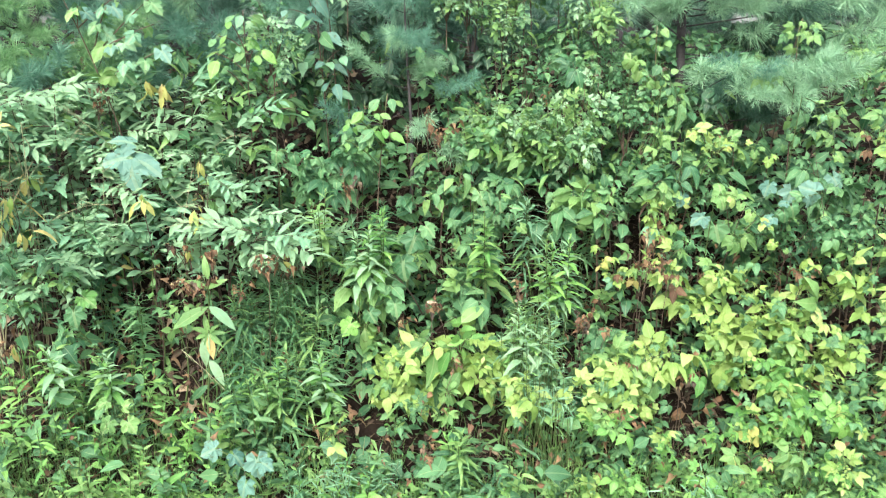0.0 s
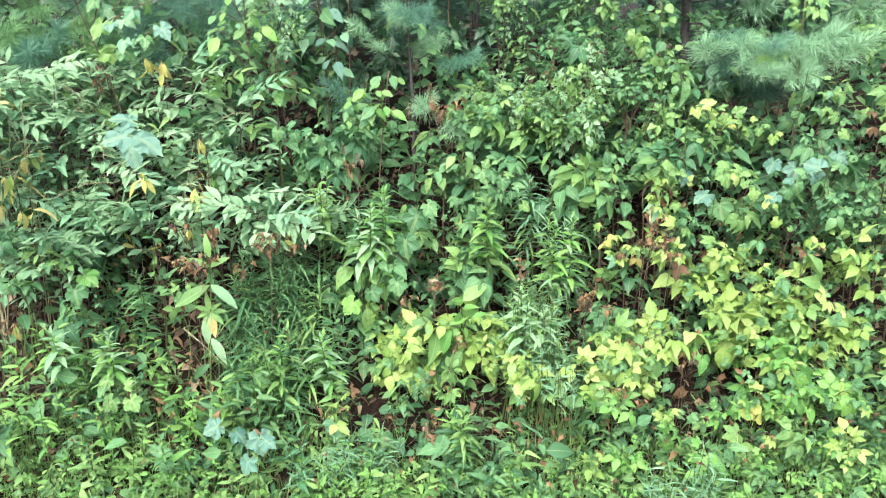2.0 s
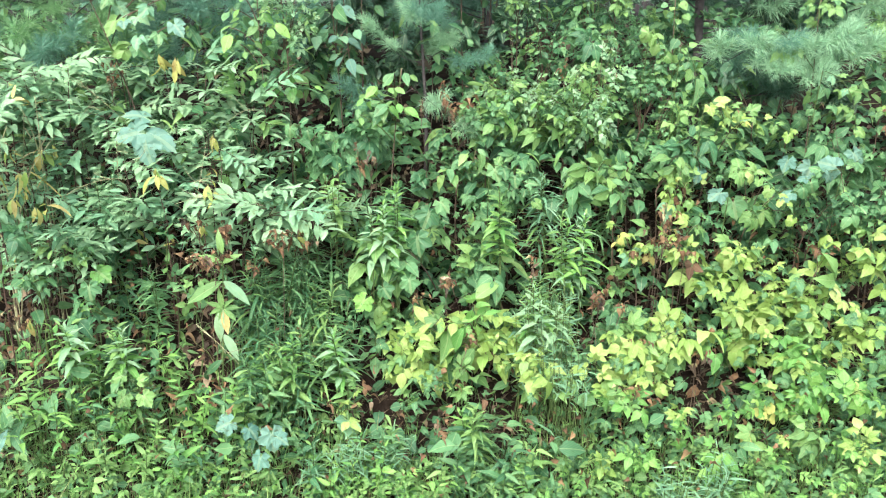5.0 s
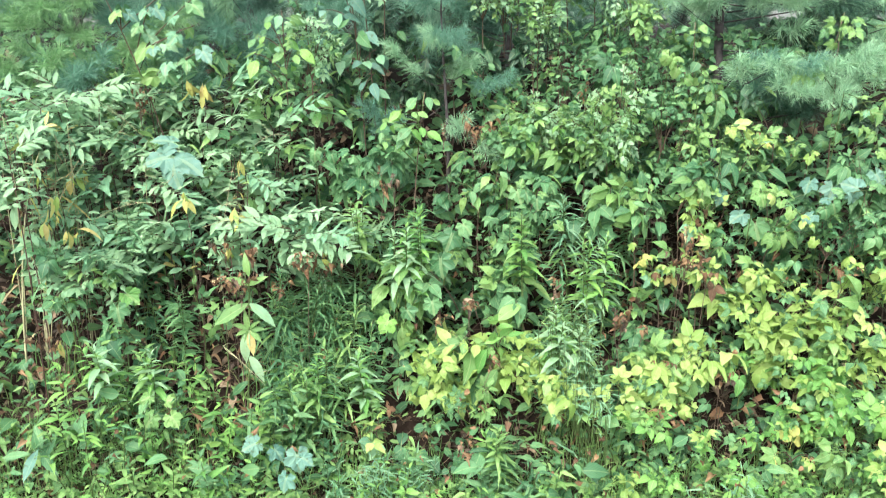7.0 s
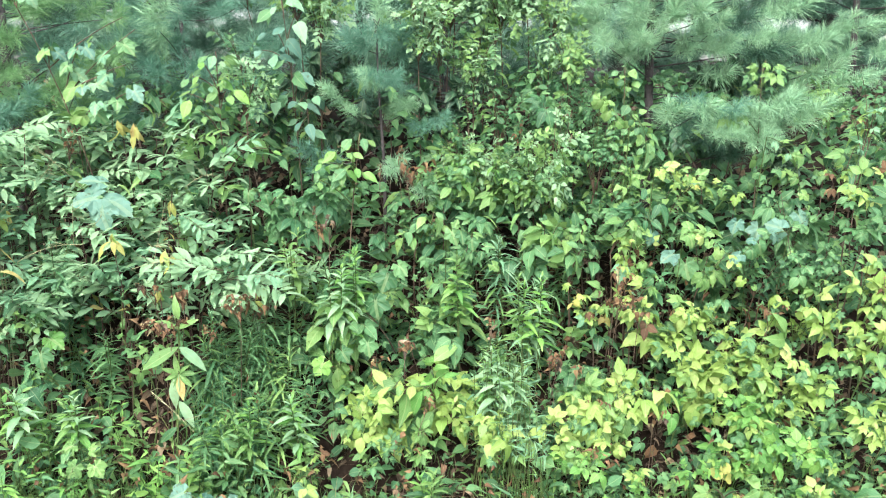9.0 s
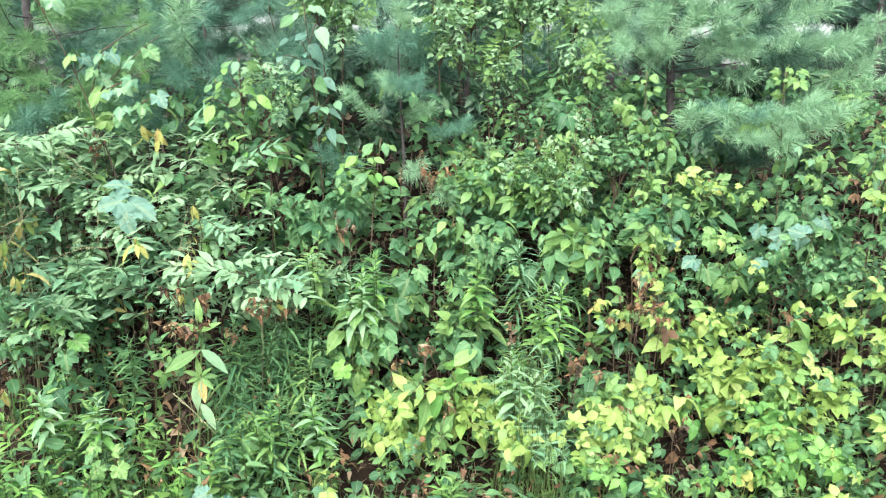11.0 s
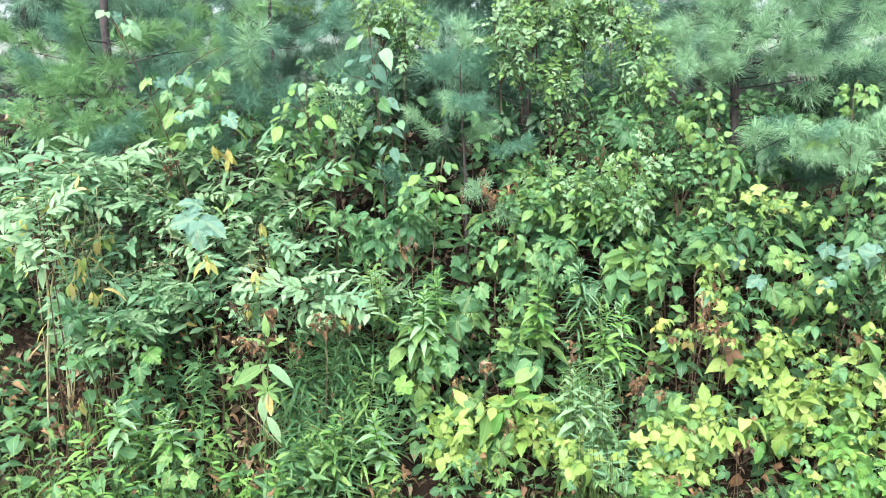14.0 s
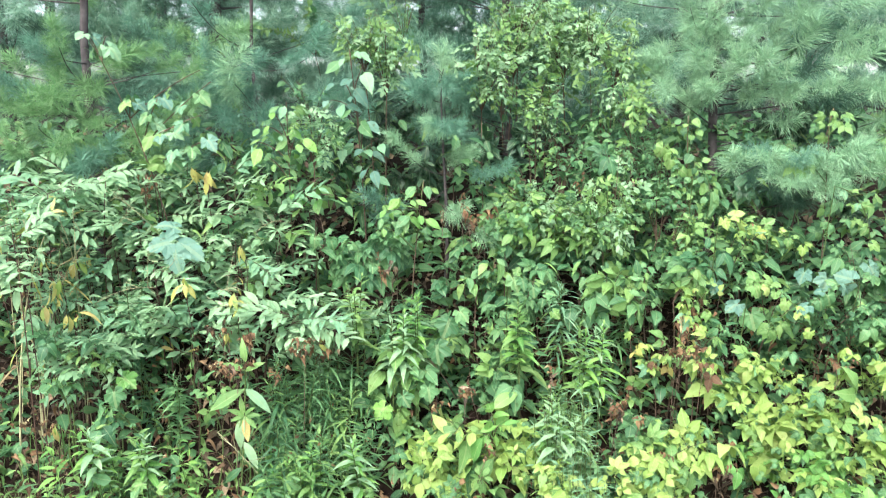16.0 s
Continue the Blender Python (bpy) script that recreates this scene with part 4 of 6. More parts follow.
for row in GOLDENROD:
    goldenrod(row, (("mint", 5), ("mid", 3), ("fresh", 2)) if row[0] > 0.2 else (("mid", 8), ("fresh", 2), ("deep", 4)))
SPIRES = (
    (-0.45, 2.88, 0.96, 0.04, 0.1, 60),
    (-0.22, 2.85, 0.92, 0.03, 0.1, 60),
    (-0.29, 2.83, 0.84, 0.04, 0.1, 60),
    (-0.39, 2.58, 0.50, 0.03, 0.1, 60),
    (-0.57, 2.55, 0.46, 0.04, 0.1, 80),
    (-0.66, 2.54, 0.42, 0.03, 0.08, 60),
    (0.18, 2.88, 0.88, 0.04, 0.1, 60),
    (0.40, 2.84, 0.80, 0.06, 0.12, 90),
    (-1.22, 2.48, 0.55, 0.05, 0.08, 80),
    (-1.08, 2.5, 0.52, 0.03, 0.08, 60),
    (0.05, 2.46, 0.28, 0.04, 0.08, 70),
    (0.27, 2.66, 0.6, 0.05, 0.1, 80),
    (0.34, 2.68, 0.53, 0.04, 0.08, 60),
)
for row in SPIRES:
    goldenrod(row, (("fresh", 4), ("bright", 3), ("sage", 3)), "broad_lance", 0.0105)

# ---- low herbs by the foot of the bank ----
HERBS = (
    (-1.32, 2.49, 0.52, 0.109, 0.091, 76),
    (-1.21, 2.58, 0.56, 0.093, 0.075, 62),
    (-1.11, 2.6, 0.53, 0.075, 0.075, 53),
    (-1.29, 2.36, 0.4, 0.105, 0.087, 68),
    (-1.11, 2.42, 0.39, 0.108, 0.09, 68),
    (-0.96, 2.58, 0.5, 0.075, 0.094, 53),
    (-0.87, 2.47, 0.4, 0.091, 0.073, 62),
    (-0.75, 2.47, 0.4, 0.073, 0.073, 50),
    (-1.18, 2.26, 0.3, 0.102, 0.068, 53),
    (-0.96, 2.34, 0.31, 0.105, 0.07, 59),
    (-0.82, 2.31, 0.27, 0.087, 0.07, 50),
    (-0.27, 2.35, 0.21, 0.089, 0.071, 59),
    (-1.38, 2.41, 0.47, 0.089, 0.107, 46),
    (-1.22, 2.44, 0.44, 0.108, 0.09, 52),
    (-1.01, 2.49, 0.42, 0.092, 0.092, 46),
    (-1.27, 2.29, 0.34, 0.103, 0.086, 46),
    (-1.1, 2.32, 0.32, 0.104, 0.087, 46),
    (-0.74, 2.34, 0.31, 0.088, 0.088, 40),
    (-0.69, 2.44, 0.36, 0.072, 0.072, 35),
    (-0.85, 2.23, 0.2, 0.102, 0.068, 40),
    (-0.42, 2.3, 0.22, 0.105, 0.07, 40),
    (-0.09, 2.33, 0.16, 0.106, 0.071, 40),
    (0.27, 2.31, 0.15, 0.106, 0.07, 40),
)
for row in HERBS:
    brush("aster_plant", "leafy green herb with lance-shaped leaves", "wild plant", row, "broad_lance",
          (("bright", 7), ("fresh", 2), ("mid", 5), ("deep", 2)), "stem", "herbs on the bank", 14, 0.15, lift=0.2, upright=0.8, size=0.78, joined="leafy_top")

RAGWEED = (
    (-0.32, 2.4, 0.25, 0.09, 0.054, 150),
    (-0.2, 2.4, 0.22, 0.072, 0.054, 120),
    (0.68, 2.19, 0.23, 0.083, 0.058, 170),
    (0.78, 2.24, 0.27, 0.067, 0.051, 130),
    (1.19, 2.53, 0.4, 0.074, 0.074, 110),
    (0.31, 2.74, 0.64, 0.097, 0.078, 160),
    (0.34, 2.54, 0.5, 0.074, 0.092, 150),
    (-0.42, 2.35, 0.25, 0.071, 0.044, 80),
    (0.25, 2.68, 0.63, 0.07, 0.07, 130),
    (0.36, 2.68, 0.66, 0.06, 0.07, 130),
    (0.31, 2.66, 0.57, 0.07, 0.06, 130),
    (0.38, 2.48, 0.44, 0.06, 0.07, 120),
    (0.66, 2.13, 0.21, 0.09, 0.05, 150),
)
for row in RAGWEED:
    brush("ragweed_plant", "feathery ragweed with finely cut blue-green leaves", "wild plant", row, "lance",
          (("mint", 7), ("fresh", 2)), "stem", "ragweed clumps", 13, 0.1, lift=0.3, upright=0.75, size=0.68, joined="leafy_top")
SWORD_HERBS = (
    (-1.24, 2.19, 0.25, 0.1, 0.042, 8),
    (-1.2, 2.23, 0.27, 0.085, 0.034, 5),
    (-1.35, 2.27, 0.35, 0.068, 0.043, 5),
)
for row in SWORD_HERBS:
    brush("milkweed_plant", "low milkweed shoot with long blue-green leaves", "wild plant", row, "milk",
          (("blue", 3), ("mid", 2)), "stem", "milkweed shoots", 5, 0.1, lift=0.15, size=0.7)
BROAD_HERBS = (
    (-0.61, 2.53, 0.46, 0.056, 0.074, 60),
    (-0.5, 2.68, 0.52, 0.058, 0.097, 60),
    (-0.5, 2.44, 0.38, 0.054, 0.072, 60),
    (-0.68, 2.5, 0.41, 0.055, 0.073, 50),
    (-0.4, 2.59, 0.39, 0.057, 0.076, 50),
    (0.08, 2.48, 0.25, 0.074, 0.102, 90),
    (0.13, 2.38, 0.2, 0.072, 0.072, 60),
    (0, 2.37, 0.18, 0.072, 0.072, 60),
    (1.39, 2.49, 0.42, 0.073, 0.109, 80),
    (1.39, 2.6, 0.49, 0.075, 0.075, 60),
    (-0.27, 2.46, 0.29, 0.092, 0.055, 60),
    (0.2, 2.4, 0.22, 0.09, 0.072, 60),
)
for row in BROAD_HERBS:
    brush("leafy_herb", "upright dark green herb with lance-shaped leaves", "wild plant", row, "broad_lance",
          (("mid", 6), ("fresh", 4), ("deep", 2)), "stem", "herbs on the bank", 14, 0.2, lift=0.2, upright=0.85, size=0.85, joined="leafy_top")

UNDER_HERBS = (
    (-1.3, 2.69, 0.79, 0.115, 0.077, 21),
    (-1.12, 2.71, 0.71, 0.117, 0.078, 21),
    (-1.02, 2.75, 0.78, 0.098, 0.079, 18),
    (-0.91, 2.66, 0.69, 0.096, 0.077, 18),
    (-1.41, 2.61, 0.74, 0.113, 0.094, 19),
    (-1.2, 2.64, 0.63, 0.115, 0.077, 18),
    (-1.46, 2.68, 0.88, 0.095, 0.076, 16),
    (-0.22, 2.9, 0.74, 0.103, 0.082, 19),
    (0.61, 2.92, 0.61, 0.104, 0.083, 18),
    (0.72, 2.83, 0.56, 0.101, 0.081, 18),
)
for row in UNDER_HERBS:
    brush("leafy_herb", "low herb with pointed green leaves in the shade", "wild plant", row, ("ovate", "tri", "broad_lance"),
          (("mid", 6), ("fresh", 3), ("deep", 3)), "stem", "herbs under the dogbane", 5, 0.25, size=0.55, inner=0.6, joined="leafy_top")

# ---- broad-leaved vines ----
def broad_vine(label, root, leaves, tones, shape="lobed"):
    """A trailing vine with a few large leaves, placed and turned to fit the camera's view. leaves: (x, y, z, turn,
    size).
    """
    rng = random.Random(int(abs(root[0]) * 997))
    base = Vector((root[0], root[1], ground_height(root[0], root[1]) - 0.02))
    ob = thing("grape_vine", label, "vine", base, "broad-leaved vines")
    top = sum((Vector(v[:3]) for v in leaves), Vector((0, 0, 0))) / len(leaves) - base
    line = bezier(Vector((0, 0, 0)), Vector((top.x * 0.3, top.y, top.z * 0.8)), top + Vector((0, 0.06, 0)), 10)
    part("stem", tube("stem", line, 0.003, 0.0018, MAT["twig"]), ob, Matrix())
    for i, (x, y, z, turn, size) in enumerate(leaves):
        p = Vector((x, y, z)) - base
        d = Vector((math.cos(radians(turn)), -0.35, math.sin(radians(turn))))
        leaf = part("leaf", leaf_mesh(shape, pick(rng, tones), i % 3), ob, facing(p, d, Vector((0, -0.75, 0.75)) + jitter(rng, 0.2), size))
        part("leaf_stalk", tube("leaf_stalk", bezier(line[6], line[6].lerp(p, 0.5) + Vector((0, 0, 0.03)), p, 6), 0.0016, 0.001, MAT["stem"]), ob, Matrix())


broad_vine("vine with broad three-part blue-green leaves", (-1.04, 2.95), (
    (*(-1.085, 2.82, 1.165), 188, 1.05), (*(-1.08, 2.86, 1.215), 160, 0.95), (*(-1.045, 2.83, 1.155), 345, 1.05), (*(-1.06, 2.80, 1.13), 285, 1.05)), (("blue", 1),), "three_lobed")
broad_vine("vine with rounded blue-green leaves", (1.33, 3.12), (
    (*(1.28, 3.01, 1.02), 250, 0.75), (*(1.35, 2.99, 1.01), 280, 0.75), (*(1.42, 2.99, 1.07), 300, 0.65), (*(1.20, 3.02, 1.04), 240, 0.6)), (("blue", 3), ("mid", 1)))
broad_vine("vine with a ragged blue-green leaf", (0.92, 3.1), (
    (*(0.99, 2.94, 0.90), 280, 0.8), (*(0.88, 3.01, 1.00), 250, 0.7), (*(0.95, 2.97, 0.93), 200, 0.6)), (("blue", 3), ("mid", 1)))
broad_vine("low vine with lobed blue-green leaves", (-0.62, 2.42), (
    (*(-0.70, 2.32, 0.34), 200, 0.62), (*(-0.63, 2.28, 0.34), 320, 0.62), (*(-0.56, 2.27, 0.33), 280, 0.66), (*(-0.585, 2.22, 0.28), 250, 0.62), (*(-0.54, 2.25, 0.33), 340, 0.6)), (("blue", 1),))
broad_vine("vine with broad mid-green leaves", (-1.3, 2.82), (
    (*(-1.24, 2.65, 0.67), 280, 0.68), (*(-1.28, 2.71, 0.77), 220, 0.65), (*(-1.22, 2.69, 0.71), 330, 0.6)), (("bright", 1), ("mid", 3)))
broad_vine("low vine with bright broad leaves", (-1.0, 2.6), (
    (*(-1.08, 2.46, 0.43), 200, 0.5), (*(-1.02, 2.45, 0.42), 30, 0.5), (*(-1.05, 2.40, 0.39), 230, 0.5), (*(-0.99, 2.40, 0.39), 310, 0.55)), (("fresh", 3), ("lime", 1)))
broad_vine("shrub shoot with large toothed leaves", (-0.06, 3.08), (
    (*(-0.1, 2.85, 0.88), 250, 0.8), (*(-0.06, 2.85, 0.92), 320, 0.72), (*(-0.14, 2.82, 0.8), 270, 0.75), (*(-0.17, 2.8, 0.65), 280, 0.65), (*(-0.22, 2.84, 0.75), 220, 0.6), (*(-0.33, 2.82, 0.57), 230, 0.6), (*(-0.26, 2.8, 0.62), 300, 0.6)), (("mid", 5), ("bright", 1)))

# ---- small-leaved honeysuckle over the back shrubs ----
HONEYSUCKLE = (
    (0.34, 3.57, 2.06, 0.142, 0.095, 80),
    (0.47, 3.52, 2, 0.14, 0.093, 80),
    (0.55, 3.41, 1.88, 0.114, 0.091, 70),
    (0.17, 3.58, 2.09, 0.142, 0.071, 70),
    (0.01, 3.37, 1.85, 0.136, 0.159, 121),
    (0.15, 3.5, 1.98, 0.187, 0.14, 121),
    (0.36, 3.52, 1.98, 0.164, 0.14, 107),
    (-0.38, 3.4, 1.9, 0.138, 0.138, 94),
    (0.62, 3.35, 1.72, 0.157, 0.09, 80),
    (0.44, 3.15, 1.26, 0.13, 0.086, 80),
    (0.24, 3.45, 1.68, 0.14, 0.116, 80),
    (-0.64, 3.17, 1.58, 0.109, 0.109, 66),
    (0.53, 3.19, 1.33, 0.109, 0.174, 80),
    (-0.48, 3.42, 1.97, 0.161, 0.092, 80),
    (0.34, 3.2, 1.26, 0.13, 0.06, 80),
    (0.49, 3.15, 1.2, 0.12, 0.05, 70),
    (0.2, 3.25, 1.3, 0.12, 0.06, 70),
)
for row in HONEYSUCKLE:
    brush("honeysuckle_shrub", "straggling rose shrub with small feathered pale green leaves", "shrub", row, "feather",
          (("fresh", 7), ("sage", 6), ("mid", 2)), "twig", "small-leaved shrubs", 6, 0.6, size=0.85, joined="leafy_twig")

# ---- trailing vines ----
def trailing_vine(label, line, shape, tones, size, pitch=0.022):
    """A thin vine that trails over the other plants, with leaves to both sides; its foot goes down to the soil behind."""
    a, b, c = (Vector(p) for p in line)
    rng = random.Random(int(1000 * (a.x + 2 * b.z + 3 * c.x)))
    foot = Vector((a.x, a.y + 0.12, ground_height(a.x, a.y + 0.12) - 0.02))
    ob = thing("trailing_vine", label, "vine", foot, "trailing vines")
    rise = bezier(foot, foot.lerp(a, 0.6) + Vector((0, 0.05, 0)), a, 7)
    run = bezier(a, b * 2 - (a + c) * 0.5, c, 16)
    part("stem", tube("stem", [p - foot for p in rise + run[1:]], 0.0018, 0.0008, MAT["stem"], 4), ob, Matrix())
    count = round(sum((q - p).length for p, q in zip(run, run[1:])) / pitch)
    for i in range(count):
        t = (i + rng.random()) / count * 15
        k = min(14, int(t))
        p = run[k].lerp(run[k + 1], t - k) - foot
        ahead = (run[k + 1] - run[k]).normalized()
        side = ahead.cross(Vector((0, -1, 0.2))).normalized() * (-1) ** i
        d = side + ahead * 0.4 + Vector((0, -0.2, -0.5)) + jitter(rng, 0.25)
        part("leaf", leaf_mesh(shape, pick(rng, tones), rng.randrange(3)), ob, facing(p + side * 0.012, d, Vector((0, -0.6, 0.8)) + jitter(rng, 0.3), size * rng.uniform(0.6, 1.15) * (1.1 - 0.4 * i / count)))


PALE_VINE = "trailing vine with pale green lobed leaves"
SMALL_VINE = "hanging vine with small rounded green leaves"
trailing_vine(PALE_VINE, ((0.95, 2.85, 1.03), (1.06, 2.85, 1.0), (1.21, 2.85, 0.82)), "heart", (("lime", 3), ("fresh", 4)), 0.5, 0.026)
trailing_vine(PALE_VINE, ((0.87, 2.98, 1.25), (1.04, 2.98, 1.21), (1.21, 2.98, 1.13)), "three_lobed", (("lime", 3), ("fresh", 4)), 0.5, 0.03)
trailing_vine(PALE_VINE, ((1.28, 3.0, 1.36), (1.38, 3.0, 1.29), (1.42, 3.0, 1.14)), "three_lobed", (("mint", 4), ("fresh", 4)), 0.5, 0.045)
trailing_vine(PALE_VINE, ((1.35, 2.9, 1.03), (1.23, 2.9, 0.99), (1.16, 2.9, 0.89)), "heart", (("mid", 5), ("blue", 3)), 0.7, 0.032)
trailing_vine(SMALL_VINE, ((0.49, 3.1, 1.35), (0.56, 3.1, 1.26), (0.55, 3.1, 1.1)), "round", (("fresh", 4), ("mid", 4)), 0.55, 0.018)
trailing_vine(SMALL_VINE, ((0.72, 3.25, 1.5), (0.78, 3.25, 1.38), (0.72, 3.25, 1.25)), "heart", (("mid", 4), ("fresh", 3)), 0.6, 0.016)
trailing_vine(SMALL_VINE, ((0.81, 3.12, 1.44), (0.87, 3.12, 1.34), (0.85, 3.12, 1.18)), "round", (("fresh", 4), ("mid", 3)), 0.65, 0.016)
trailing_vine("trailing vine with broad green leaves", ((0.11, 2.9, 1.04), (0.21, 2.9, 1.01), (0.27, 2.9, 0.89)), "three_lobed", (("mid", 3), ("fresh", 3)), 0.55, 0.032)
trailing_vine("trailing vine with broad green leaves", ((-0.59, 2.93, 1.18), (-0.48, 2.93, 1.15), (-0.36, 2.93, 1.06)), "heart", (("mid", 5), ("deep", 2)), 0.55, 0.03)

# ---- single plants that stand out ----
def sapling(name, label, root, clusters, shape, tones, stem="twig", size=1.0):
    """A thin sapling: one stem, short side twigs, each with a bunch of hanging leaves. clusters: (x, y, z, spread, leaves)."""
    rng = random.Random(int(root[0] * 1000))
    base = Vector((root[0], root[1], ground_height(root[0], root[1]) - 0.02))
    ob = thing(name, label, "sapling", base)
    top = Vector(max(clusters, key=lambda c: c[2])[:3]) - base
    line = bezier(Vector((0, 0, 0)), Vector((top.x * 0.2, top.y * 0.3, top.z * 0.6)), top, 12)
    part("stem", tube("stem", line, 0.0035, 0.0015, MAT["twig"]), ob, Matrix())
    for x, y, z, spread, n in clusters:
        c = Vector((x, y, z)) - base
        near = min(line, key=lambda p: (p - c - Vector((0, 0, -0.1))).length)
        part("twig", tube("twig", bezier(near, near.lerp(c, 0.5) + Vector((0, 0, 0.03)), c, 6), 0.0025, 0.0015, MAT[stem]), ob, Matrix())
        for i in range(n):
            a = 6.283 * i / n + rng.uniform(-0.4, 0.4)
            p = near.lerp(c, rng.uniform(0.4, 1.0)) + Vector((math.cos(a), math.sin(a), rng.uniform(-0.4, 0.4))) * spread * 0.4
            d = Vector((math.cos(a), math.sin(a) - 0.3, rng.uniform(-1.1, -0.3)))
            part("leaf", leaf_mesh(shape, pick(rng, tones), rng.randrange(3)), ob, facing(p, d, Vector((0, -0.8, 0.7)) + jitter(rng, 0.25), size * rng.uniform(0.8, 1.15)))
    return ob


sapling("tree_sapling", "thin sapling with blue-green drooping pointed leaves", (-0.46, 3.42), (
    (*(-0.51, 3.3, 1.87), 0.07, 7), (*(-0.45, 3.3, 1.81), 0.06, 5), (*(-0.59, 3.3, 1.67), 0.07, 6), (*(-0.48, 3.3, 1.64), 0.07, 5), (*(-0.46, 3.3, 1.54), 0.07, 6),
    (*(-0.4, 3.3, 1.52), 0.06, 5), (*(-0.41, 3.3, 1.43), 0.07, 6), (*(-0.56, 3.3, 1.48), 0.06, 5), (*(-0.53, 3.3, 1.74), 0.06, 4)), "ovate", (("blue", 6), ("mint", 4), ("mid", 2)), size=0.85)
sapling("tree_sapling", "slender sapling with bright translucent leaves", (-0.74, 3.25), (
    (*(-0.77, 3.1, 1.62), 0.07, 6), (*(-0.72, 3.1, 1.66), 0.06, 5), (*(-0.81, 3.1, 1.57), 0.06, 5), (*(-0.79, 3.1, 1.45), 0.06, 4), (*(-0.83, 3.1, 1.51), 0.05, 3),
    (*(-0.69, 3.1, 1.52), 0.06, 5), (*(-0.7, 3.1, 1.33), 0.07, 6), (*(-0.63, 3.1, 1.3), 0.07, 6), (*(-0.55, 3.1, 1.31), 0.06, 5), (*(-0.59, 3.1, 1.38), 0.06, 4)),
    "oval", (("bright", 2), ("fresh", 3), ("mint", 3), ("mid", 5)), size=0.68)
sapling("grape_vine", "vine climbing up with pale lobed leaves", (-1.1, 3.12), (
    (*(-1.27, 3.0, 1.67), 0.06, 4), (*(-1.17, 3.0, 1.67), 0.05, 3), (*(-1.01, 3.0, 1.77), 0.05, 3), (*(-0.97, 3.0, 1.73), 0.04, 2), (*(-1.1, 3.0, 1.57), 0.06, 4),
    (*(-1.01, 3.0, 1.61), 0.05, 4), (*(-1.11, 3.0, 1.48), 0.05, 4), (*(-1.0, 3.0, 1.52), 0.05, 4), (*(-1.42, 3.0, 1.9), 0.05, 3), (*(-1.35, 3.0, 1.89), 0.05, 2)),
    "three_lobed", (("mint", 3), ("mid", 4), ("blue", 3), ("fresh", 2)), size=0.62)
sapling("leafy_shrub", "pale shrub with broad star-like leaf clusters beside the pine", (1.32, 3.42), (
    (*(1.38, 3.3, 1.64), 0.06, 6), (*(1.21, 3.3, 1.5), 0.06, 7), (*(1.48, 3.3, 1.43), 0.05, 4), (*(1.26, 3.3, 1.54), 0.05, 5), (*(1.43, 3.3, 1.6), 0.05, 4)),
    "five", (("fresh", 4), ("mid", 4)), "stem", 0.45)
sapling("climbing_vine", "vine with small rounded leaves climbing beside the trunk", (0.84, 3.35), (
    (*(0.87, 3.25, 1.37), 0.05, 5), (*(0.83, 3.25, 1.56), 0.04, 6), (*(0.85, 3.25, 1.48), 0.05, 5), (*(0.81, 3.25, 1.61), 0.05, 6), (*(0.87, 3.25, 1.42), 0.05, 5), (*(0.86, 3.25, 1.32), 0.05, 5)),
    "round", (("fresh", 5), ("mid", 4)), "stem", 0.62)
sapling("pokeweed_plant", "low plant with broad bright green leaves", (-0.27, 3.12), (
    (*(-0.32, 2.98, 1.3), 0.07, 6), (*(-0.22, 2.98, 1.27), 0.07, 6), (*(-0.28, 3.0, 1.33), 0.06, 5), (*(-0.2, 3.05, 1.37), 0.06, 5), (*(-0.35, 2.97, 1.21), 0.06, 4)), "oval", (("bright", 4), ("fresh", 3), ("mid", 5)), "stem", 0.6)
sapling("shrub", "shrub with large drooping oval leaves", (-1.35, 3.1), (
    (*(-1.38, 3.12, 1.42), 0.08, 7), (*(-1.24, 3.01, 1.25), 0.08, 5), (*(-1.43, 3.03, 1.31), 0.07, 5)), "hang", (("fresh", 4), ("mid", 4)), "stem", 0.9)
sapling("leafy_shrub", "shrub with long green pointed leaves", (0.02, 3.12), (
    (*(-0.08, 3.09, 1.03), 0.09, 7), (*(-0.12, 2.96, 0.80), 0.07, 5), (*(0.07, 3.12, 1.07), 0.08, 6)), "hang", (("fresh", 4), ("mid", 5)), "stem", 0.8)
sapling("leafy_shrub", "pale trailing shrub with hanging leaves", (1.32, 3.15), (
    (*(1.35, 3.11, 1.24), 0.08, 10), (*(1.46, 3.14, 1.32), 0.09, 12), (*(1.53, 3.08, 1.24), 0.08, 10), (*(1.33, 3.21, 1.62), 0.08, 7), (*(1.16, 3.17, 1.50), 0.07, 6)), "tri", (("mid", 4), ("fresh", 3)), "stem", 0.42)


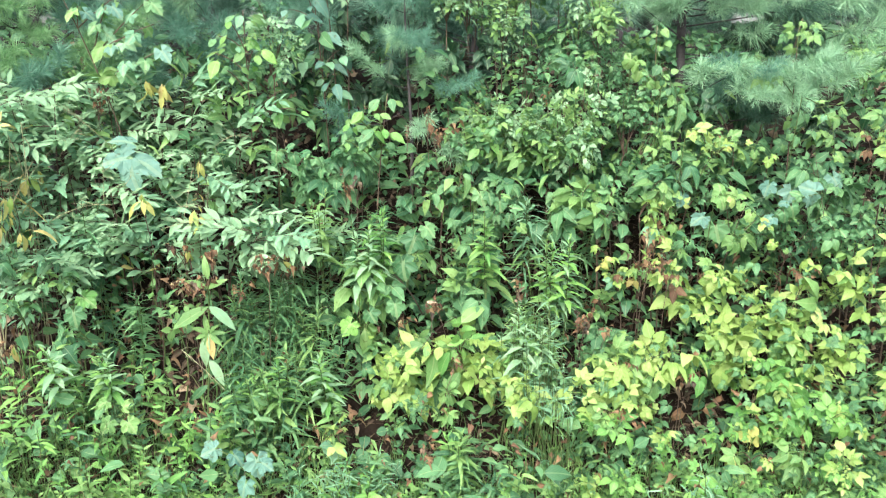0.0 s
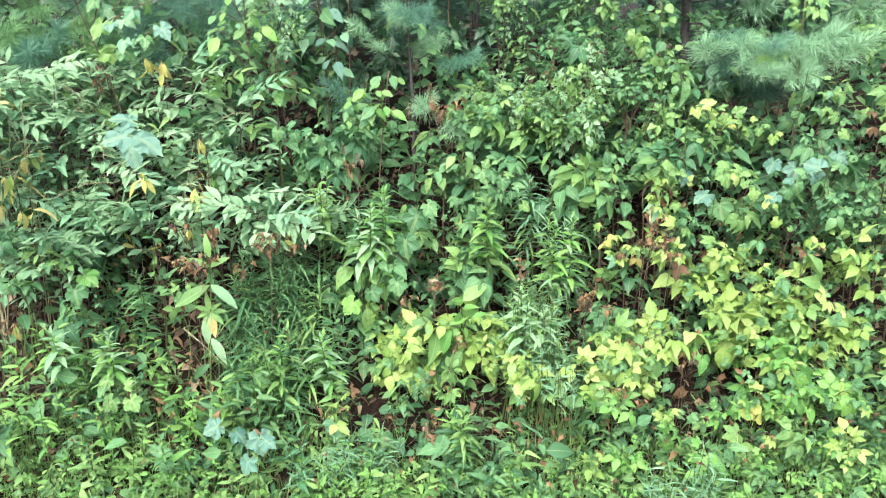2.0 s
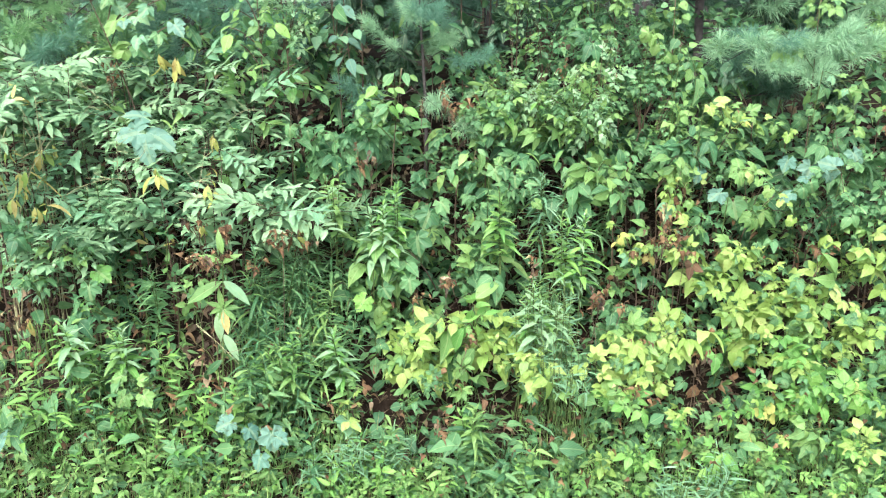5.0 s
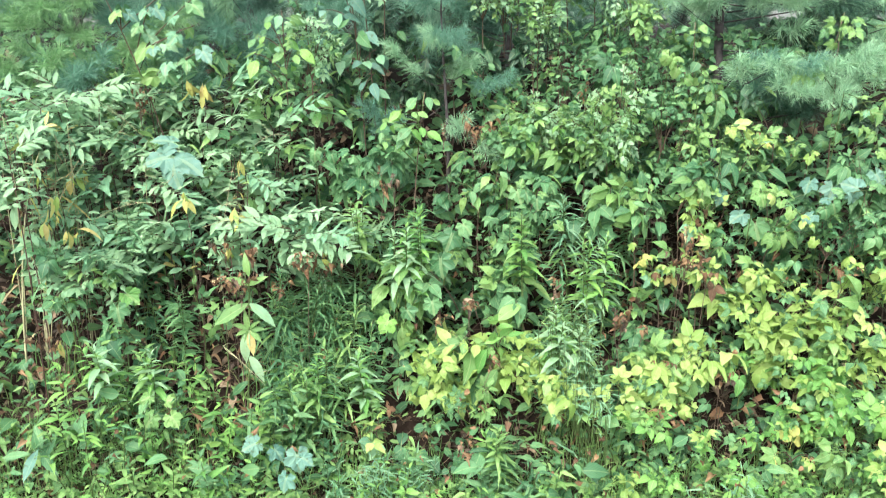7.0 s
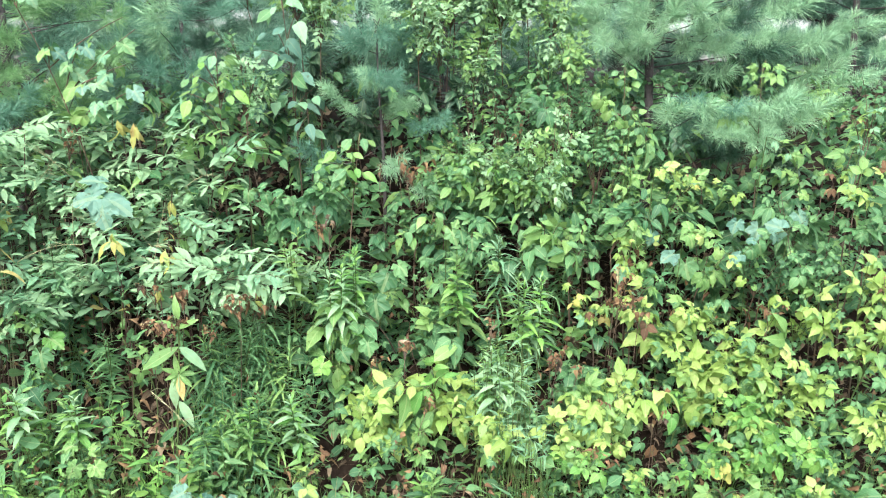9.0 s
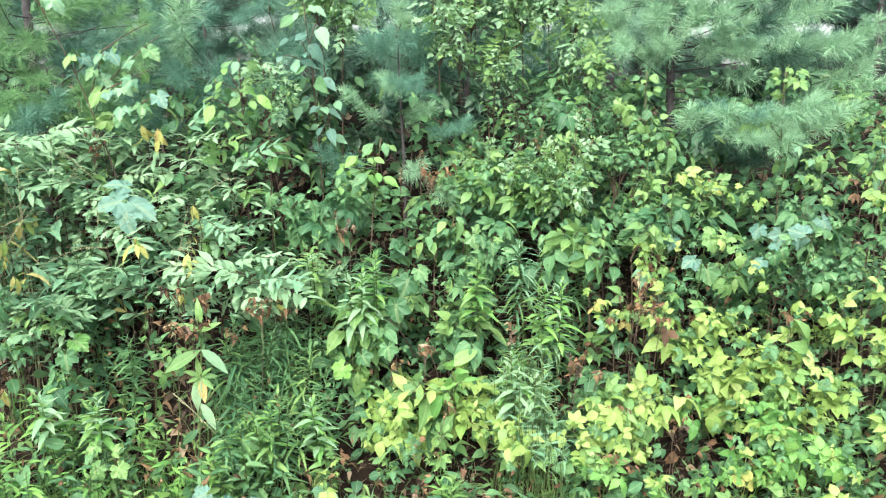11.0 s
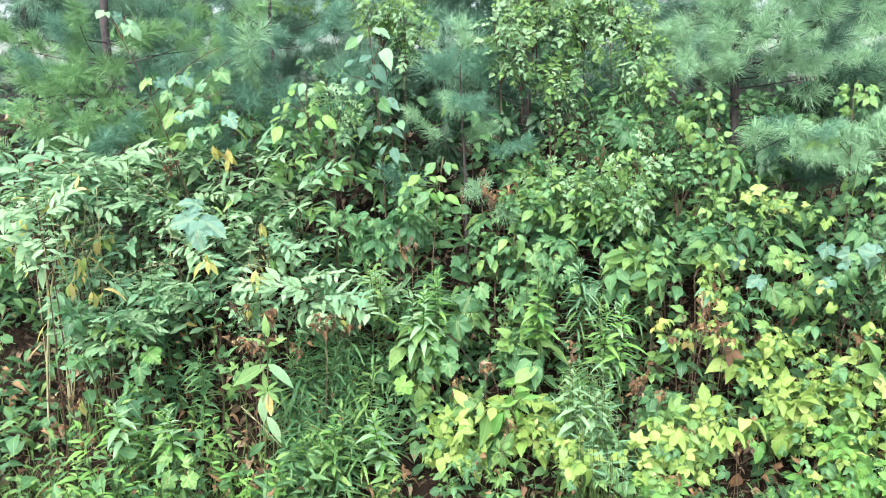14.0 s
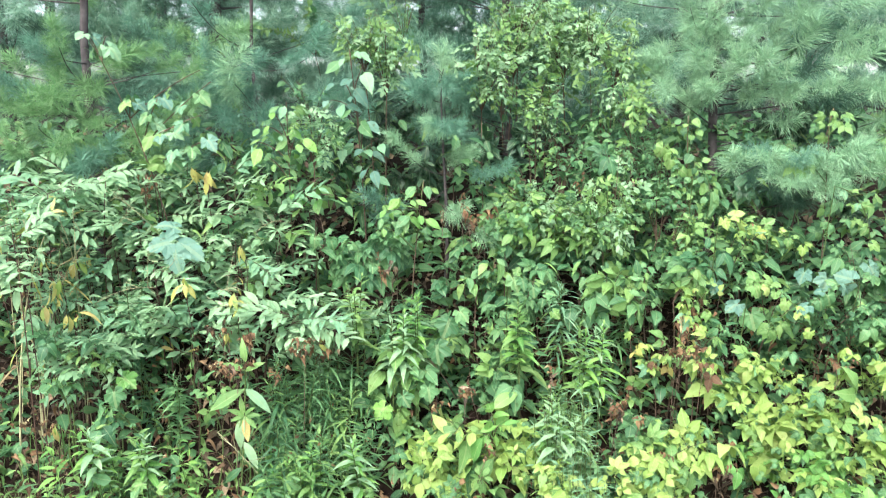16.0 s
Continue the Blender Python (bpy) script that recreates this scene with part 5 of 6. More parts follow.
def milkweed(root, top):
    """One stout stalk with pairs of long oval leaves."""
    rng = random.Random(77)
    base = Vector((root[0], root[1], ground_height(root[0], root[1]) - 0.02))
    ob = thing("milkweed_plant", "milkweed stalk with long oval leaves and pale midribs", "wild plant", base)
    line = bezier(Vector((0, 0, 0)), (Vector(top) - base) * 0.5 + Vector((0.01, 0, 0)), Vector(top) - base, 21)
    part("stem", tube("stem", line, 0.004, 0.0025, MAT["stem"]), ob, Matrix())
    rows = [(0.87, 207, 0.95, "fresh"), (0.87, -30, 0.95, "sage"), (0.69, 252, 0.8, "sage"), (0.69, -80, 0.62, "yellow"), (0.54, -52, 0.85, "sage"), (0.40, 215, 0.55, "mid"),
            (0.97, 150, 0.55, "fresh"), (0.97, 35, 0.6, "fresh"), (0.99, 95, 0.5, "fresh")]
    rows += [(0.72, a, 0.42, "fresh" if a % 60 else "bright") for a in (10, 50, 100, 150, 195, 230, 320)]
    for i, (t, a, size, tone) in enumerate(rows):
        p = line[round(t * 20)]
        d = Vector((math.cos(radians(a)), -0.3, math.sin(radians(a))))
        part("leaf", leaf_mesh("milk", tone, i % 3), ob, facing(p, d, Vector((0, -0.8, 0.7)) + jitter(rng, 0.12), size))


milkweed((-0.82, 2.62), (-0.765, 2.6, 0.80))

HANGING_YELLOW = (
    (-0.82, 2.82, 1.15, 0.02, 0.03, 4), (-1.01, 2.72, 1.05, 0.015, 0.02, 2), (-1.44, 2.7, 1.02, 0.025, 0.04, 5), (-1.39, 2.8, 1.12, 0.02, 0.02, 3), (-1.05, 3.0, 1.41, 0.03, 0.02, 5),
    (-1.01, 3.0, 1.4, 0.02, 0.03, 3), (-0.85, 2.78, 1.03, 0.03, 0.04, 5), (-1.38, 2.66, 0.94, 0.02, 0.03, 4), (-0.86, 2.7, 0.86, 0.03, 0.02, 4), (-1.48, 2.7, 1.15, 0.02, 0.03, 4),
    (-1.42, 2.68, 1.08, 0.02, 0.04, 5), (-1.66, 2.7, 1.11, 0.03, 0.04, 5), (-1.45, 2.68, 0.98, 0.02, 0.03, 4), (-1.43, 2.6, 0.58, 0.018, 0.037, 3),
)
for row in HANGING_YELLOW:
    brush("dogbane_plant", "dogbane stem with hanging yellow leaves", "wild plant", row, "elliptic", (("yellow", 4), ("lime", 1)), "red_stem", "yellowed dogbane", 4, 5.0, size=0.78, thick=0.0011)
DEAD = (
    (1.61, 2.76, 0.93, 0.028, 0.079, 11),
    (-0.79, 2.64, 0.81, 0.075, 0.034, 22),
    (-0.59, 2.77, 0.85, 0.079, 0.043, 24),
    (0.71, 2.85, 0.84, 0.048, 0.06, 19),
    (0.78, 2.82, 0.8, 0.048, 0.048, 14),
    (-0.01, 2.91, 0.65, 0.041, 0.041, 11),
    (0.83, 2.7, 0.4, 0.047, 0.031, 11),
    (-0.06, 3.21, 1.29, 0.035, 0.035, 8),
    (0.4, 3.23, 1.38, 0.035, 0.031, 8),
    (-0.14, 3.28, 1.24, 0.031, 0.048, 9),
    (0, 3.25, 1.22, 0.074, 0.035, 14),
    (-1.26, 3.11, 1.39, 0.082, 0.054, 22),
    (-0.36, 3.09, 1.07, 0.042, 0.052, 11),
    (-0.88, 2.75, 0.77, 0.058, 0.031, 14),
    (-0.71, 2.82, 0.74, 0.08, 0.032, 14),
    (-0.57, 2.91, 0.8, 0.102, 0.033, 22),
    (0.49, 2.8, 0.64, 0.021, 0.073, 19),
    (-0.04, 2.52, 0.27, 0.049, 0.045, 14),
    (0.74, 2.96, 0.79, 0.103, 0.082, 25),
    (0.59, 2.59, 0.37, 0.095, 0.057, 19),
    (0.27, 2.95, 0.68, 0.054, 0.054, 14),
    (-0.16, 2.88, 0.58, 0.103, 0.045, 14),
    (-0.03, 3.17, 1.27, 0.088, 0.044, 14),
    (-1.43, 2.59, 0.63, 0.074, 0.074, 19),
)
DEAD += (
    (0.46, 2.75, 0.66, 0.02, 0.07, 16), (0.81, 2.69, 0.46, 0.05, 0.03, 12), (0.61, 2.73, 0.5, 0.05, 0.03, 12), (0.55, 2.75, 0.6, 0.04, 0.03, 10),
    (1.23, 2.79, 0.8, 0.05, 0.03, 12), (0.03, 2.69, 0.5, 0.04, 0.02, 10), (-0.04, 2.79, 0.68, 0.04, 0.03, 12), (0.72, 2.89, 0.92, 0.05, 0.04, 10),
    (-0.89, 2.81, 0.89, 0.07, 0.04, 20), (-0.79, 2.81, 0.87, 0.06, 0.04, 20), (-0.31, 2.99, 1.08, 0.03, 0.04, 10),
)
for x, y, z, rx, rz, n in DEAD:
    brush("withered_plant", "withered plant with curled brown leaves", "wild plant", (x, y - 0.09, z, rx, rz, round(1.3 * n)), "curl", (("rust", 7), ("brown", 2), ("hay", 1)), "twig", "withered plants", 5, 1.2, size=0.3, thick=0.001, joined="curled_spray")


def reed(foot, top, seed, dry):
    """A tall grass stalk with long drooping blades, dry and yellow lower down."""
    rng = random.Random(seed)
    base = Vector((foot[0], foot[1], ground_height(foot[0], foot[1]) - 0.02))
    ob = thing("grass_stalk", "tall pale grass stalk with yellowing drooping blades", "grass stalk", base, "dry stalks")
    end = Vector(top) - base
    line = bezier(Vector((0, 0, 0)), Vector((end.x * 0.1, 0, end.z * 0.7)), end, 14)
    part("stalk", tube("stalk", line, 0.0042, 0.0018, MAT["straw"]), ob, Matrix(), "pale straw stalk with joints")
    for i in range(7):
        p = line[5 + i]
        a = rng.choice((0.0, math.pi)) + rng.gauss(0, 0.6)
        tone = "yellow" if rng.random() < dry else ("hay" if rng.random() < 0.4 else "fresh")
        d = Vector((math.cos(a), -0.35, rng.uniform(-1.6, -0.3) if tone != "fresh" else rng.uniform(0.1, 0.9)))
        part("blade", leaf_mesh("reed", tone, rng.randrange(3)), ob, facing(p, d, Vector((0, -0.6, 1)), rng.uniform(0.3, 0.62)))


reed((-1.64, 2.74), (-1.48, 2.72, 1.2), 61, 0.35)
reed((-1.6, 2.82), (-1.38, 2.78, 1.16), 63, 0.3)


def dry_tuft(foot, tops, seed):
    """A tuft of thin bleached straws that lean apart, each with one or two curled dry blades."""
    rng = random.Random(seed)
    base = Vector((foot[0], foot[1], ground_height(foot[0], foot[1]) - 0.02))
    ob = thing("dry_grass", "tuft of thin bleached straws among the dogbane", "grass", base, "dry stalks")
    for x, z, lean in tops:
        end = Vector((x, foot[1] - rng.uniform(0.14, 0.24), z)) - base
        start = Vector((rng.uniform(-0.03, 0.03), rng.uniform(-0.02, 0.02), 0))
        line = bezier(start, Vector((end.x * 0.3 - lean, 0, end.z * 0.75)), end, 11)
        stalk = part("stalk", tube("stalk", line, 0.0021, 0.0011, MAT["straw"], 5), ob, Matrix())
        for k in (rng.randrange(6, 8), rng.randrange(8, 11)):
            a = rng.uniform(0, 6.283)
            d = Vector((math.cos(a), math.sin(a) * 0.5 - 0.3, rng.uniform(-1.2, 0.7)))
            part("blade", leaf_mesh("reed", rng.choice(("hay", "hay", "yellow")), rng.randrange(3)), stalk, facing(line[k], d, Vector((0, -0.6, 1)), rng.uniform(0.16, 0.34)))


dry_tuft((-1.6, 2.86), ((-1.53, 1.26, 0.02), (-1.47, 1.31, 0.04), (-1.41, 1.24, -0.03)), 71)
dry_tuft((-1.72, 2.88), ((-1.62, 1.25, 0.02), (-1.58, 1.32, -0.03)), 72)
dry_tuft((-1.45, 2.86), ((-1.36, 1.3, 0.02), (-1.4, 1.26, -0.03), (-1.33, 1.22, 0.05)), 73)


def fallen_leaf(x, y, turn, size, tone):
    """One large curled leaf lying on the soil."""
    m = facing(Vector((x, y, ground_height(x, y) + 0.018)), Vector((math.cos(turn), math.sin(turn), 0.1)), Vector((0.1, -0.6, 1)), size)
    ob = tagged(new("fallen_leaf", leaf_mesh("curl", tone, int(size * 10) % 3)), "single pale dry leaf fallen on the soil", "fallen leaf", "fallen leaves")
    ob.matrix_world = m


for x, y, turn, size, tone in ((-0.89, 2.47, 0.4, 0.9, "hay"), (0.53, 2.48, 2.0, 0.8, "hay"), (0.89, 2.8, 3.5, 0.8, "rust"), (-0.02, 2.72, 5.0, 0.7, "hay"), (1.35, 2.45, 1.2, 0.8, "hay"),
                               (-1.16, 2.47, 0.9, 0.7, "brown"), (-1.32, 2.31, 2.4, 0.8, "brown"), (-1.24, 2.28, 4.0, 0.7, "hay"), (-1.38, 2.27, 5.5, 0.75, "brown")):
    fallen_leaf(x, y, turn, size, tone)


def bare_twig(name, label, a, b, sag, mat, group=""):
    """A thin leafless twig or cane that leans through the plants; its foot reaches the soil."""
    a, b = Vector(a), Vector(b)
    rng = random.Random(int(1000 * (a.x + b.z)))
    foot = Vector((a.x + 0.15 * (a.x - b.x), a.y + 0.28, 0))
    foot.z = ground_height(foot.x, foot.y) - 0.02
    ob = thing(name, label, "twig", foot, group)
    rise = bezier(foot, Vector((foot.x, foot.y, a.z * 0.8 + foot.z * 0.2)), a, 8)
    run = bezier(a, a.lerp(b, 0.5) + Vector((0, 0, sag)), b, 9)
    stem = part("stem", tube("stem", [p - foot for p in rise + run[1:]], 0.0013, 0.0007, MAT[mat]), ob, Matrix())
    for k in (3, 5, 6):
        p = run[k] - foot
        tip = p + Vector((rng.uniform(-0.07, 0.07), rng.uniform(-0.04, 0.02), rng.uniform(-0.02, 0.06)))
        part("side_twig", tube("side_twig", bezier(p, p.lerp(tip, 0.5) + jitter(rng, 0.008), tip, 5), 0.001, 0.0005, MAT[mat], 4), stem, Matrix())


for a, b, sag in (
        ((-0.84, 2.51, 0.59), (-0.68, 2.40, 0.50), 0.01), ((-1.42, 2.68, 1.03), (-1.33, 2.87, 1.21), 0.03),
        ((-1.33, 2.74, 0.96), (-1.09, 2.69, 1.03), 0.04), ((-0.89, 2.75, 0.92), (-0.87, 2.87, 1.13), 0.0)):
    bare_twig("dry_twig", "thin pale straw-coloured dry twig", a, b, sag, "straw", "dry twigs")
STRAW = random.Random(91)
for _ in range(8):
    x, z = STRAW.uniform(-1.65, -0.75), STRAW.uniform(0.9, 1.25)
    y = 2.74 + 0.18 * (z - 0.9) / 0.35
    bare_twig("dry_twig", "thin pale straw-coloured dry twig", (x, y, z), (x + STRAW.uniform(-0.22, 0.22), y - 0.04, z + STRAW.uniform(-0.05, 0.16)), 0.02, "straw", "dry twigs")
for a, b, sag in (
        ((1.35, 2.88, 0.95), (1.34, 3.00, 1.19), 0.0), ((-0.02, 3.14, 1.16), (-0.21, 3.25, 1.30), 0.03), ((0.67, 2.90, 0.84), (0.53, 2.98, 0.97), 0.05),
        ((-0.08, 2.72, 0.51), (0.06, 2.85, 0.59), 0.04), ((0.85, 2.68, 0.52), (0.62, 2.59, 0.48), 0.05)):
    bare_twig("bramble_cane", "thin arching reddish bramble cane without leaves", a, b, sag, "red_stem", "bare canes")

# ---- taller leafy shrubs between the brush and the pines ----
BACK_SHRUBS = (
    (1.82, 3.24, 1.5, 0.133, 0.133, 90),
    (1.72, 3.39, 1.5, 0.139, 0.092, 70),
    (2.03, 3.26, 1.33, 0.135, 0.202, 90),
    (0.1, 3.45, 1.79, 0.163, 0.163, 128),
    (0.3, 3.6, 1.84, 0.193, 0.169, 140),
    (0.37, 3.51, 1.56, 0.19, 0.142, 128),
    (0.52, 3.46, 1.65, 0.14, 0.14, 100),
    (0.67, 3.39, 1.54, 0.137, 0.137, 100),
    (0.55, 3.3, 1.41, 0.157, 0.112, 100),
    (0.21, 3.26, 1.41, 0.156, 0.111, 100),
    (0.75, 3.31, 1.36, 0.135, 0.112, 80),
    (-0.35, 3.83, 2.11, 0.179, 0.102, 100),
    (-0.71, 3.51, 1.72, 0.144, 0.144, 88),
    (0.83, 3.22, 1.22, 0.132, 0.11, 74),
)
for i, row in enumerate(BACK_SHRUBS):
    brush("tall_shrub", "tall leafy shrub with small oval green leaves", "shrub", row, (("oval", "ovate"), ("feather", "feather", "small"), ("elliptic", "feather"))[i % 3],
          TONES[(2, 0, 2, 0, 0)[i % 5]], "twig", "tall shrubs below the pines", 13, 0.5, size=(0.42, 0.72, 0.5)[i % 3], joined="leafy_twig")
# Added filler: near-black shrubs where there is only a shaded hollow.
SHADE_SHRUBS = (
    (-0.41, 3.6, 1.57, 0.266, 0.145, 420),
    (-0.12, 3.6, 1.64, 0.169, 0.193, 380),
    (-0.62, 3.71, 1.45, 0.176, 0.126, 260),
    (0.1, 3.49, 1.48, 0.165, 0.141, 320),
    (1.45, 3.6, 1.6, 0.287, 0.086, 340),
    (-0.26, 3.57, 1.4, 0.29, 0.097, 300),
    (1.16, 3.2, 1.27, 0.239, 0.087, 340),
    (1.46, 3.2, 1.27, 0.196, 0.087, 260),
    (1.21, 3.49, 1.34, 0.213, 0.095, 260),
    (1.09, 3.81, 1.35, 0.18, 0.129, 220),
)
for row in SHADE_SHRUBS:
    brush("evergreen_shrub", "dense near-black shrub added to stand in for shade", "shrub", row, "far_oval", (("shade_leaf", 1),), "twig", "dark shrubs below the pines", 60, 0.4, size=0.6, joined="leafy_twig")
FAR_SHRUBS = (
    (1.08, 4.48, 1.57, 0.21, 0.12, 300),
    (1.32, 4.38, 1.53, 0.205, 0.103, 260),
    (1.98, 4.27, 1.46, 0.257, 0.143, 380),
    (2.2, 4.39, 1.55, 0.176, 0.176, 300),
    (-2.6, 4.74, 1.83, 0.392, 0.262, 416),
    (-1.46, 4.7, 1.92, 0.384, 0.256, 416),
    (-1.36, 4.57, 1.64, 0.313, 0.188, 288),
    (0.47, 4.93, 2.13, 0.458, 0.262, 416),
    (1.33, 4.46, 1.46, 0.42, 0.18, 384),
    (1.97, 4.63, 1.67, 0.368, 0.245, 384),
    (-2.68, 6.01, 2.25, 0.613, 0.245, 416),
    (-0.03, 6.15, 2.34, 0.613, 0.245, 416),
    (2.42, 6.25, 2.26, 0.613, 0.245, 416),
    (-1.58, 6.6, 2.44, 0.664, 0.266, 416),
    (1.21, 4.57, 1.55, 0.276, 0.153, 352),
    (1.74, 4.8, 1.55, 0.288, 0.16, 352),
    (-1.66, 4.33, 1.49, 0.36, 0.15, 384),
    (-0.99, 4.96, 2.14, 0.334, 0.133, 256),
)
for row in FAR_SHRUBS:
    brush("woodland_shrub", "soft green woodland shrub behind the pines", "shrub", row, ("far_oval", "far_oval", "small"),
          (("mid", 6), ("fresh", 3), ("deep", 3)), "twig", "woodland shrubs", 70, 0.4, size=0.62, joined="leafy_twig")

def grass_clump(x, y, blades, reach):
    """A tussock of long arching blades."""
    rng = random.Random(int(x * 1000) + 5)
    base = Vector((x, y, ground_height(x, y)))
    ob = thing("grass_clump", "tussock of long thin arching grass blades", "grass", base, "grass tussocks")
    out = []
    for _ in range(blades):
        a = rng.uniform(0, 6.283)
        d = Vector((0.35 * math.cos(a), 0.35 * math.sin(a), 1))
        out.append((SHAPES["blade"][rng.randrange(3)], facing(jitter(rng, 0.03) * Vector((1, 1, 0)).length, d, Vector((math.cos(a), math.sin(a), -0.3)), reach * rng.uniform(0.6, 1.2))))
    tagged(part("blade_tuft", mesh_from("blade_tuft", merged(out), MAT["grass"]), ob, Matrix()), kind="stuff")


for x, y, blades, reach in ((0.33, 2.6, 60, 0.45), (0.42, 2.66, 50, 0.45), (-0.28, 2.5, 50, 0.4), (-0.4, 2.6, 60, 0.5), (0.62, 2.58, 50, 0.4), (-0.75, 2.75, 50, 0.8), (-0.55, 2.85, 50, 0.9), (-1.5, 2.75, 50, 0.7)):
    grass_clump(x, y, blades, reach)

# ---- ground cover and dead leaves ----
def scatter(n, shape, seed, x0, x1, y0, y1, lift, size, tilt=0.35, flat=False):
    rng = random.Random(seed)
    out = []
    for _ in range(n):
        x, y = rng.uniform(x0, x1) + rng.gauss(0, 0.16), rng.uniform(y0, y1) + rng.gauss(0, 0.08)
        if flat and noise.noise(Vector((x * 1.3, y * 1.3, 9))) < -0.1 + 0.25 * max(0.0, abs(x) - 1.6) + 0.5 * max(0.0, 1.6 - y):
            continue
        if lift[1] > 0.04 and ((x + 1.22) / 0.22) ** 2 + ((y - 2.08) / 0.13) ** 2 < 1.0 + noise.noise(Vector((x * 9, y * 9, 4))):
            continue
        z = ground_height(x, y) + (rng.uniform(*lift))
        a = rng.uniform(0, 6.283)
        d = Vector((math.cos(a), math.sin(a), rng.uniform(-0.3, 0.3)))
        m = facing(Vector((x, y, z)), d, Vector((0, -0.3, 1)) + jitter(rng, tilt), rng.uniform(*size))
        out.append((SHAPES[shape][rng.randrange(3)], m))
    return out


stuff("leaf_litter", "fallen curled brown leaves on the soil", "leaf litter", MAT["brown"],
      scatter(7000, "curl", 41, -2.3, 2.3, 2.15, 4.0, (0.0, 0.03), (0.25, 0.68), 0.7) + scatter(1400, "curl", 42, -4, 4, 4, 9, (0.0, 0.03), (1.0, 1.8), 0.6)
      + scatter(10000, "bit", 47, -2.2, 2.2, 2.1, 3.7, (0.0, 0.035), (0.5, 1.2), 0.4))
stuff("dry_leaves", "dry rust-brown leaves caught among the plants", "dead leaves", MAT["rust"],
      scatter(900, "curl", 81, -1.9, 1.9, 2.3, 3.3, (0.06, 0.32), (0.22, 0.5), 0.8))
stuff("ground_cover", "low creeping plants with small green leaves", "ground cover", MAT["mid"],
      scatter(1279, "small", 43, -2.0, 2.0, 2.08, 2.55, (0.01, 0.09), (0.5, 1.2), 0.5) + scatter(711, "broad_lance", 44, -2.0, 2.0, 2.08, 2.55, (0.03, 0.13), (0.4, 0.8), 0.5)
      + scatter(409, "tri", 48, 0.2, 2.0, 2.08, 2.65, (0.03, 0.12), (0.3, 0.5), 0.4))
stuff("ground_cover", "low plants with bright green leaves", "ground cover", MAT["bright"],
      scatter(189, "feather", 65, -2.0, 2.0, 2.08, 2.40, (0.06, 0.16), (0.45, 0.8), 0.4) + scatter(169, "broad_lance", 55, -2.0, 2.0, 2.08, 2.35, (0.05, 0.16), (0.35, 0.65), 0.5) + scatter(324, "small", 56, -2.0, 2.0, 2.08, 2.40, (0.05, 0.15), (0.5, 1.0), 0.5))
stuff("ground_cover", "low plants with fresh green leaves", "ground cover", MAT["fresh"],
      scatter(346, "tri", 49, -2.0, 2.0, 2.08, 2.55, (0.04, 0.14), (0.25, 0.45), 0.4) + scatter(475, "broad_lance", 50, -2.0, 2.0, 2.08, 2.50, (0.04, 0.15), (0.4, 0.7), 0.5) + scatter(339, "feather", 63, -2.0, 2.0, 2.08, 2.50, (0.05, 0.15), (0.5, 0.85), 0.4) + scatter(249, "five", 64, -2.0, 2.0, 2.08, 2.55, (0.05, 0.15), (0.25, 0.4), 0.4)
      + scatter(407, "lance", 54, -2.0, 2.0, 2.08, 2.50, (0.05, 0.16), (0.5, 0.9), 0.5) + scatter(640, "small", 53, -2.0, 2.0, 2.08, 2.55, (0.03, 0.12), (0.5, 1.1), 0.5))


stuff("woodland_herbs", "low green herbs on the woodland floor", "ground cover", MAT["mid"],
      scatter(2600, "far_oval", 74, -3.2, 3.2, 3.5, 5.2, (0.02, 0.28), (0.4, 0.9), 0.5) + scatter(1600, "far_oval", 75, -4.5, 4.5, 5.0, 9.0, (0.02, 0.3), (0.7, 1.3), 0.5))
stuff("verge_plants", "sparse low green plants along the verge", "ground cover", MAT["mid"],
      scatter(3800, "small", 57, -3.6, 3.6, 0.9, 2.3, (0.01, 0.09), (0.6, 1.4), 0.5, True) + scatter(1500, "broad_lance", 58, -3.6, 3.6, 1.0, 2.4, (0.03, 0.12), (0.5, 0.9), 0.5, True)
      + scatter(2500, "ovate", 59, -3.8, 3.8, 2.3, 3.6, (0.03, 0.3), (0.5, 0.9), 0.5, True))


def grass_tufts(n, seed, x0, x1, y0, y1):
    rng = random.Random(seed)
    out = []
    for _ in range(n):
        x, y = rng.uniform(x0, x1), rng.uniform(y0, y1)
        z = ground_height(x, y)
        for _ in range(rng.randrange(3, 8)):
            a = rng.uniform(0, 6.283)
            d = Vector((0.5 * math.cos(a), 0.5 * math.sin(a), 1))
            out.append((SHAPES["blade"][rng.randrange(3)], facing(Vector((x, y, z)) + jitter(rng, 0.01), d, Vector((math.cos(a), math.sin(a), -0.3)), rng.uniform(0.25, 0.6))))
    return out


stuff("grass", "short green grass at the foot of the bank", "grass", MAT["grass"], grass_tufts(1500, 45, -2.0, 2.0, 2.05, 2.6) + grass_tufts(450, 60, -3.5, 3.5, 0.8, 2.2) + grass_tufts(150, 46, -2.2, 2.2, 2.5, 3.0))


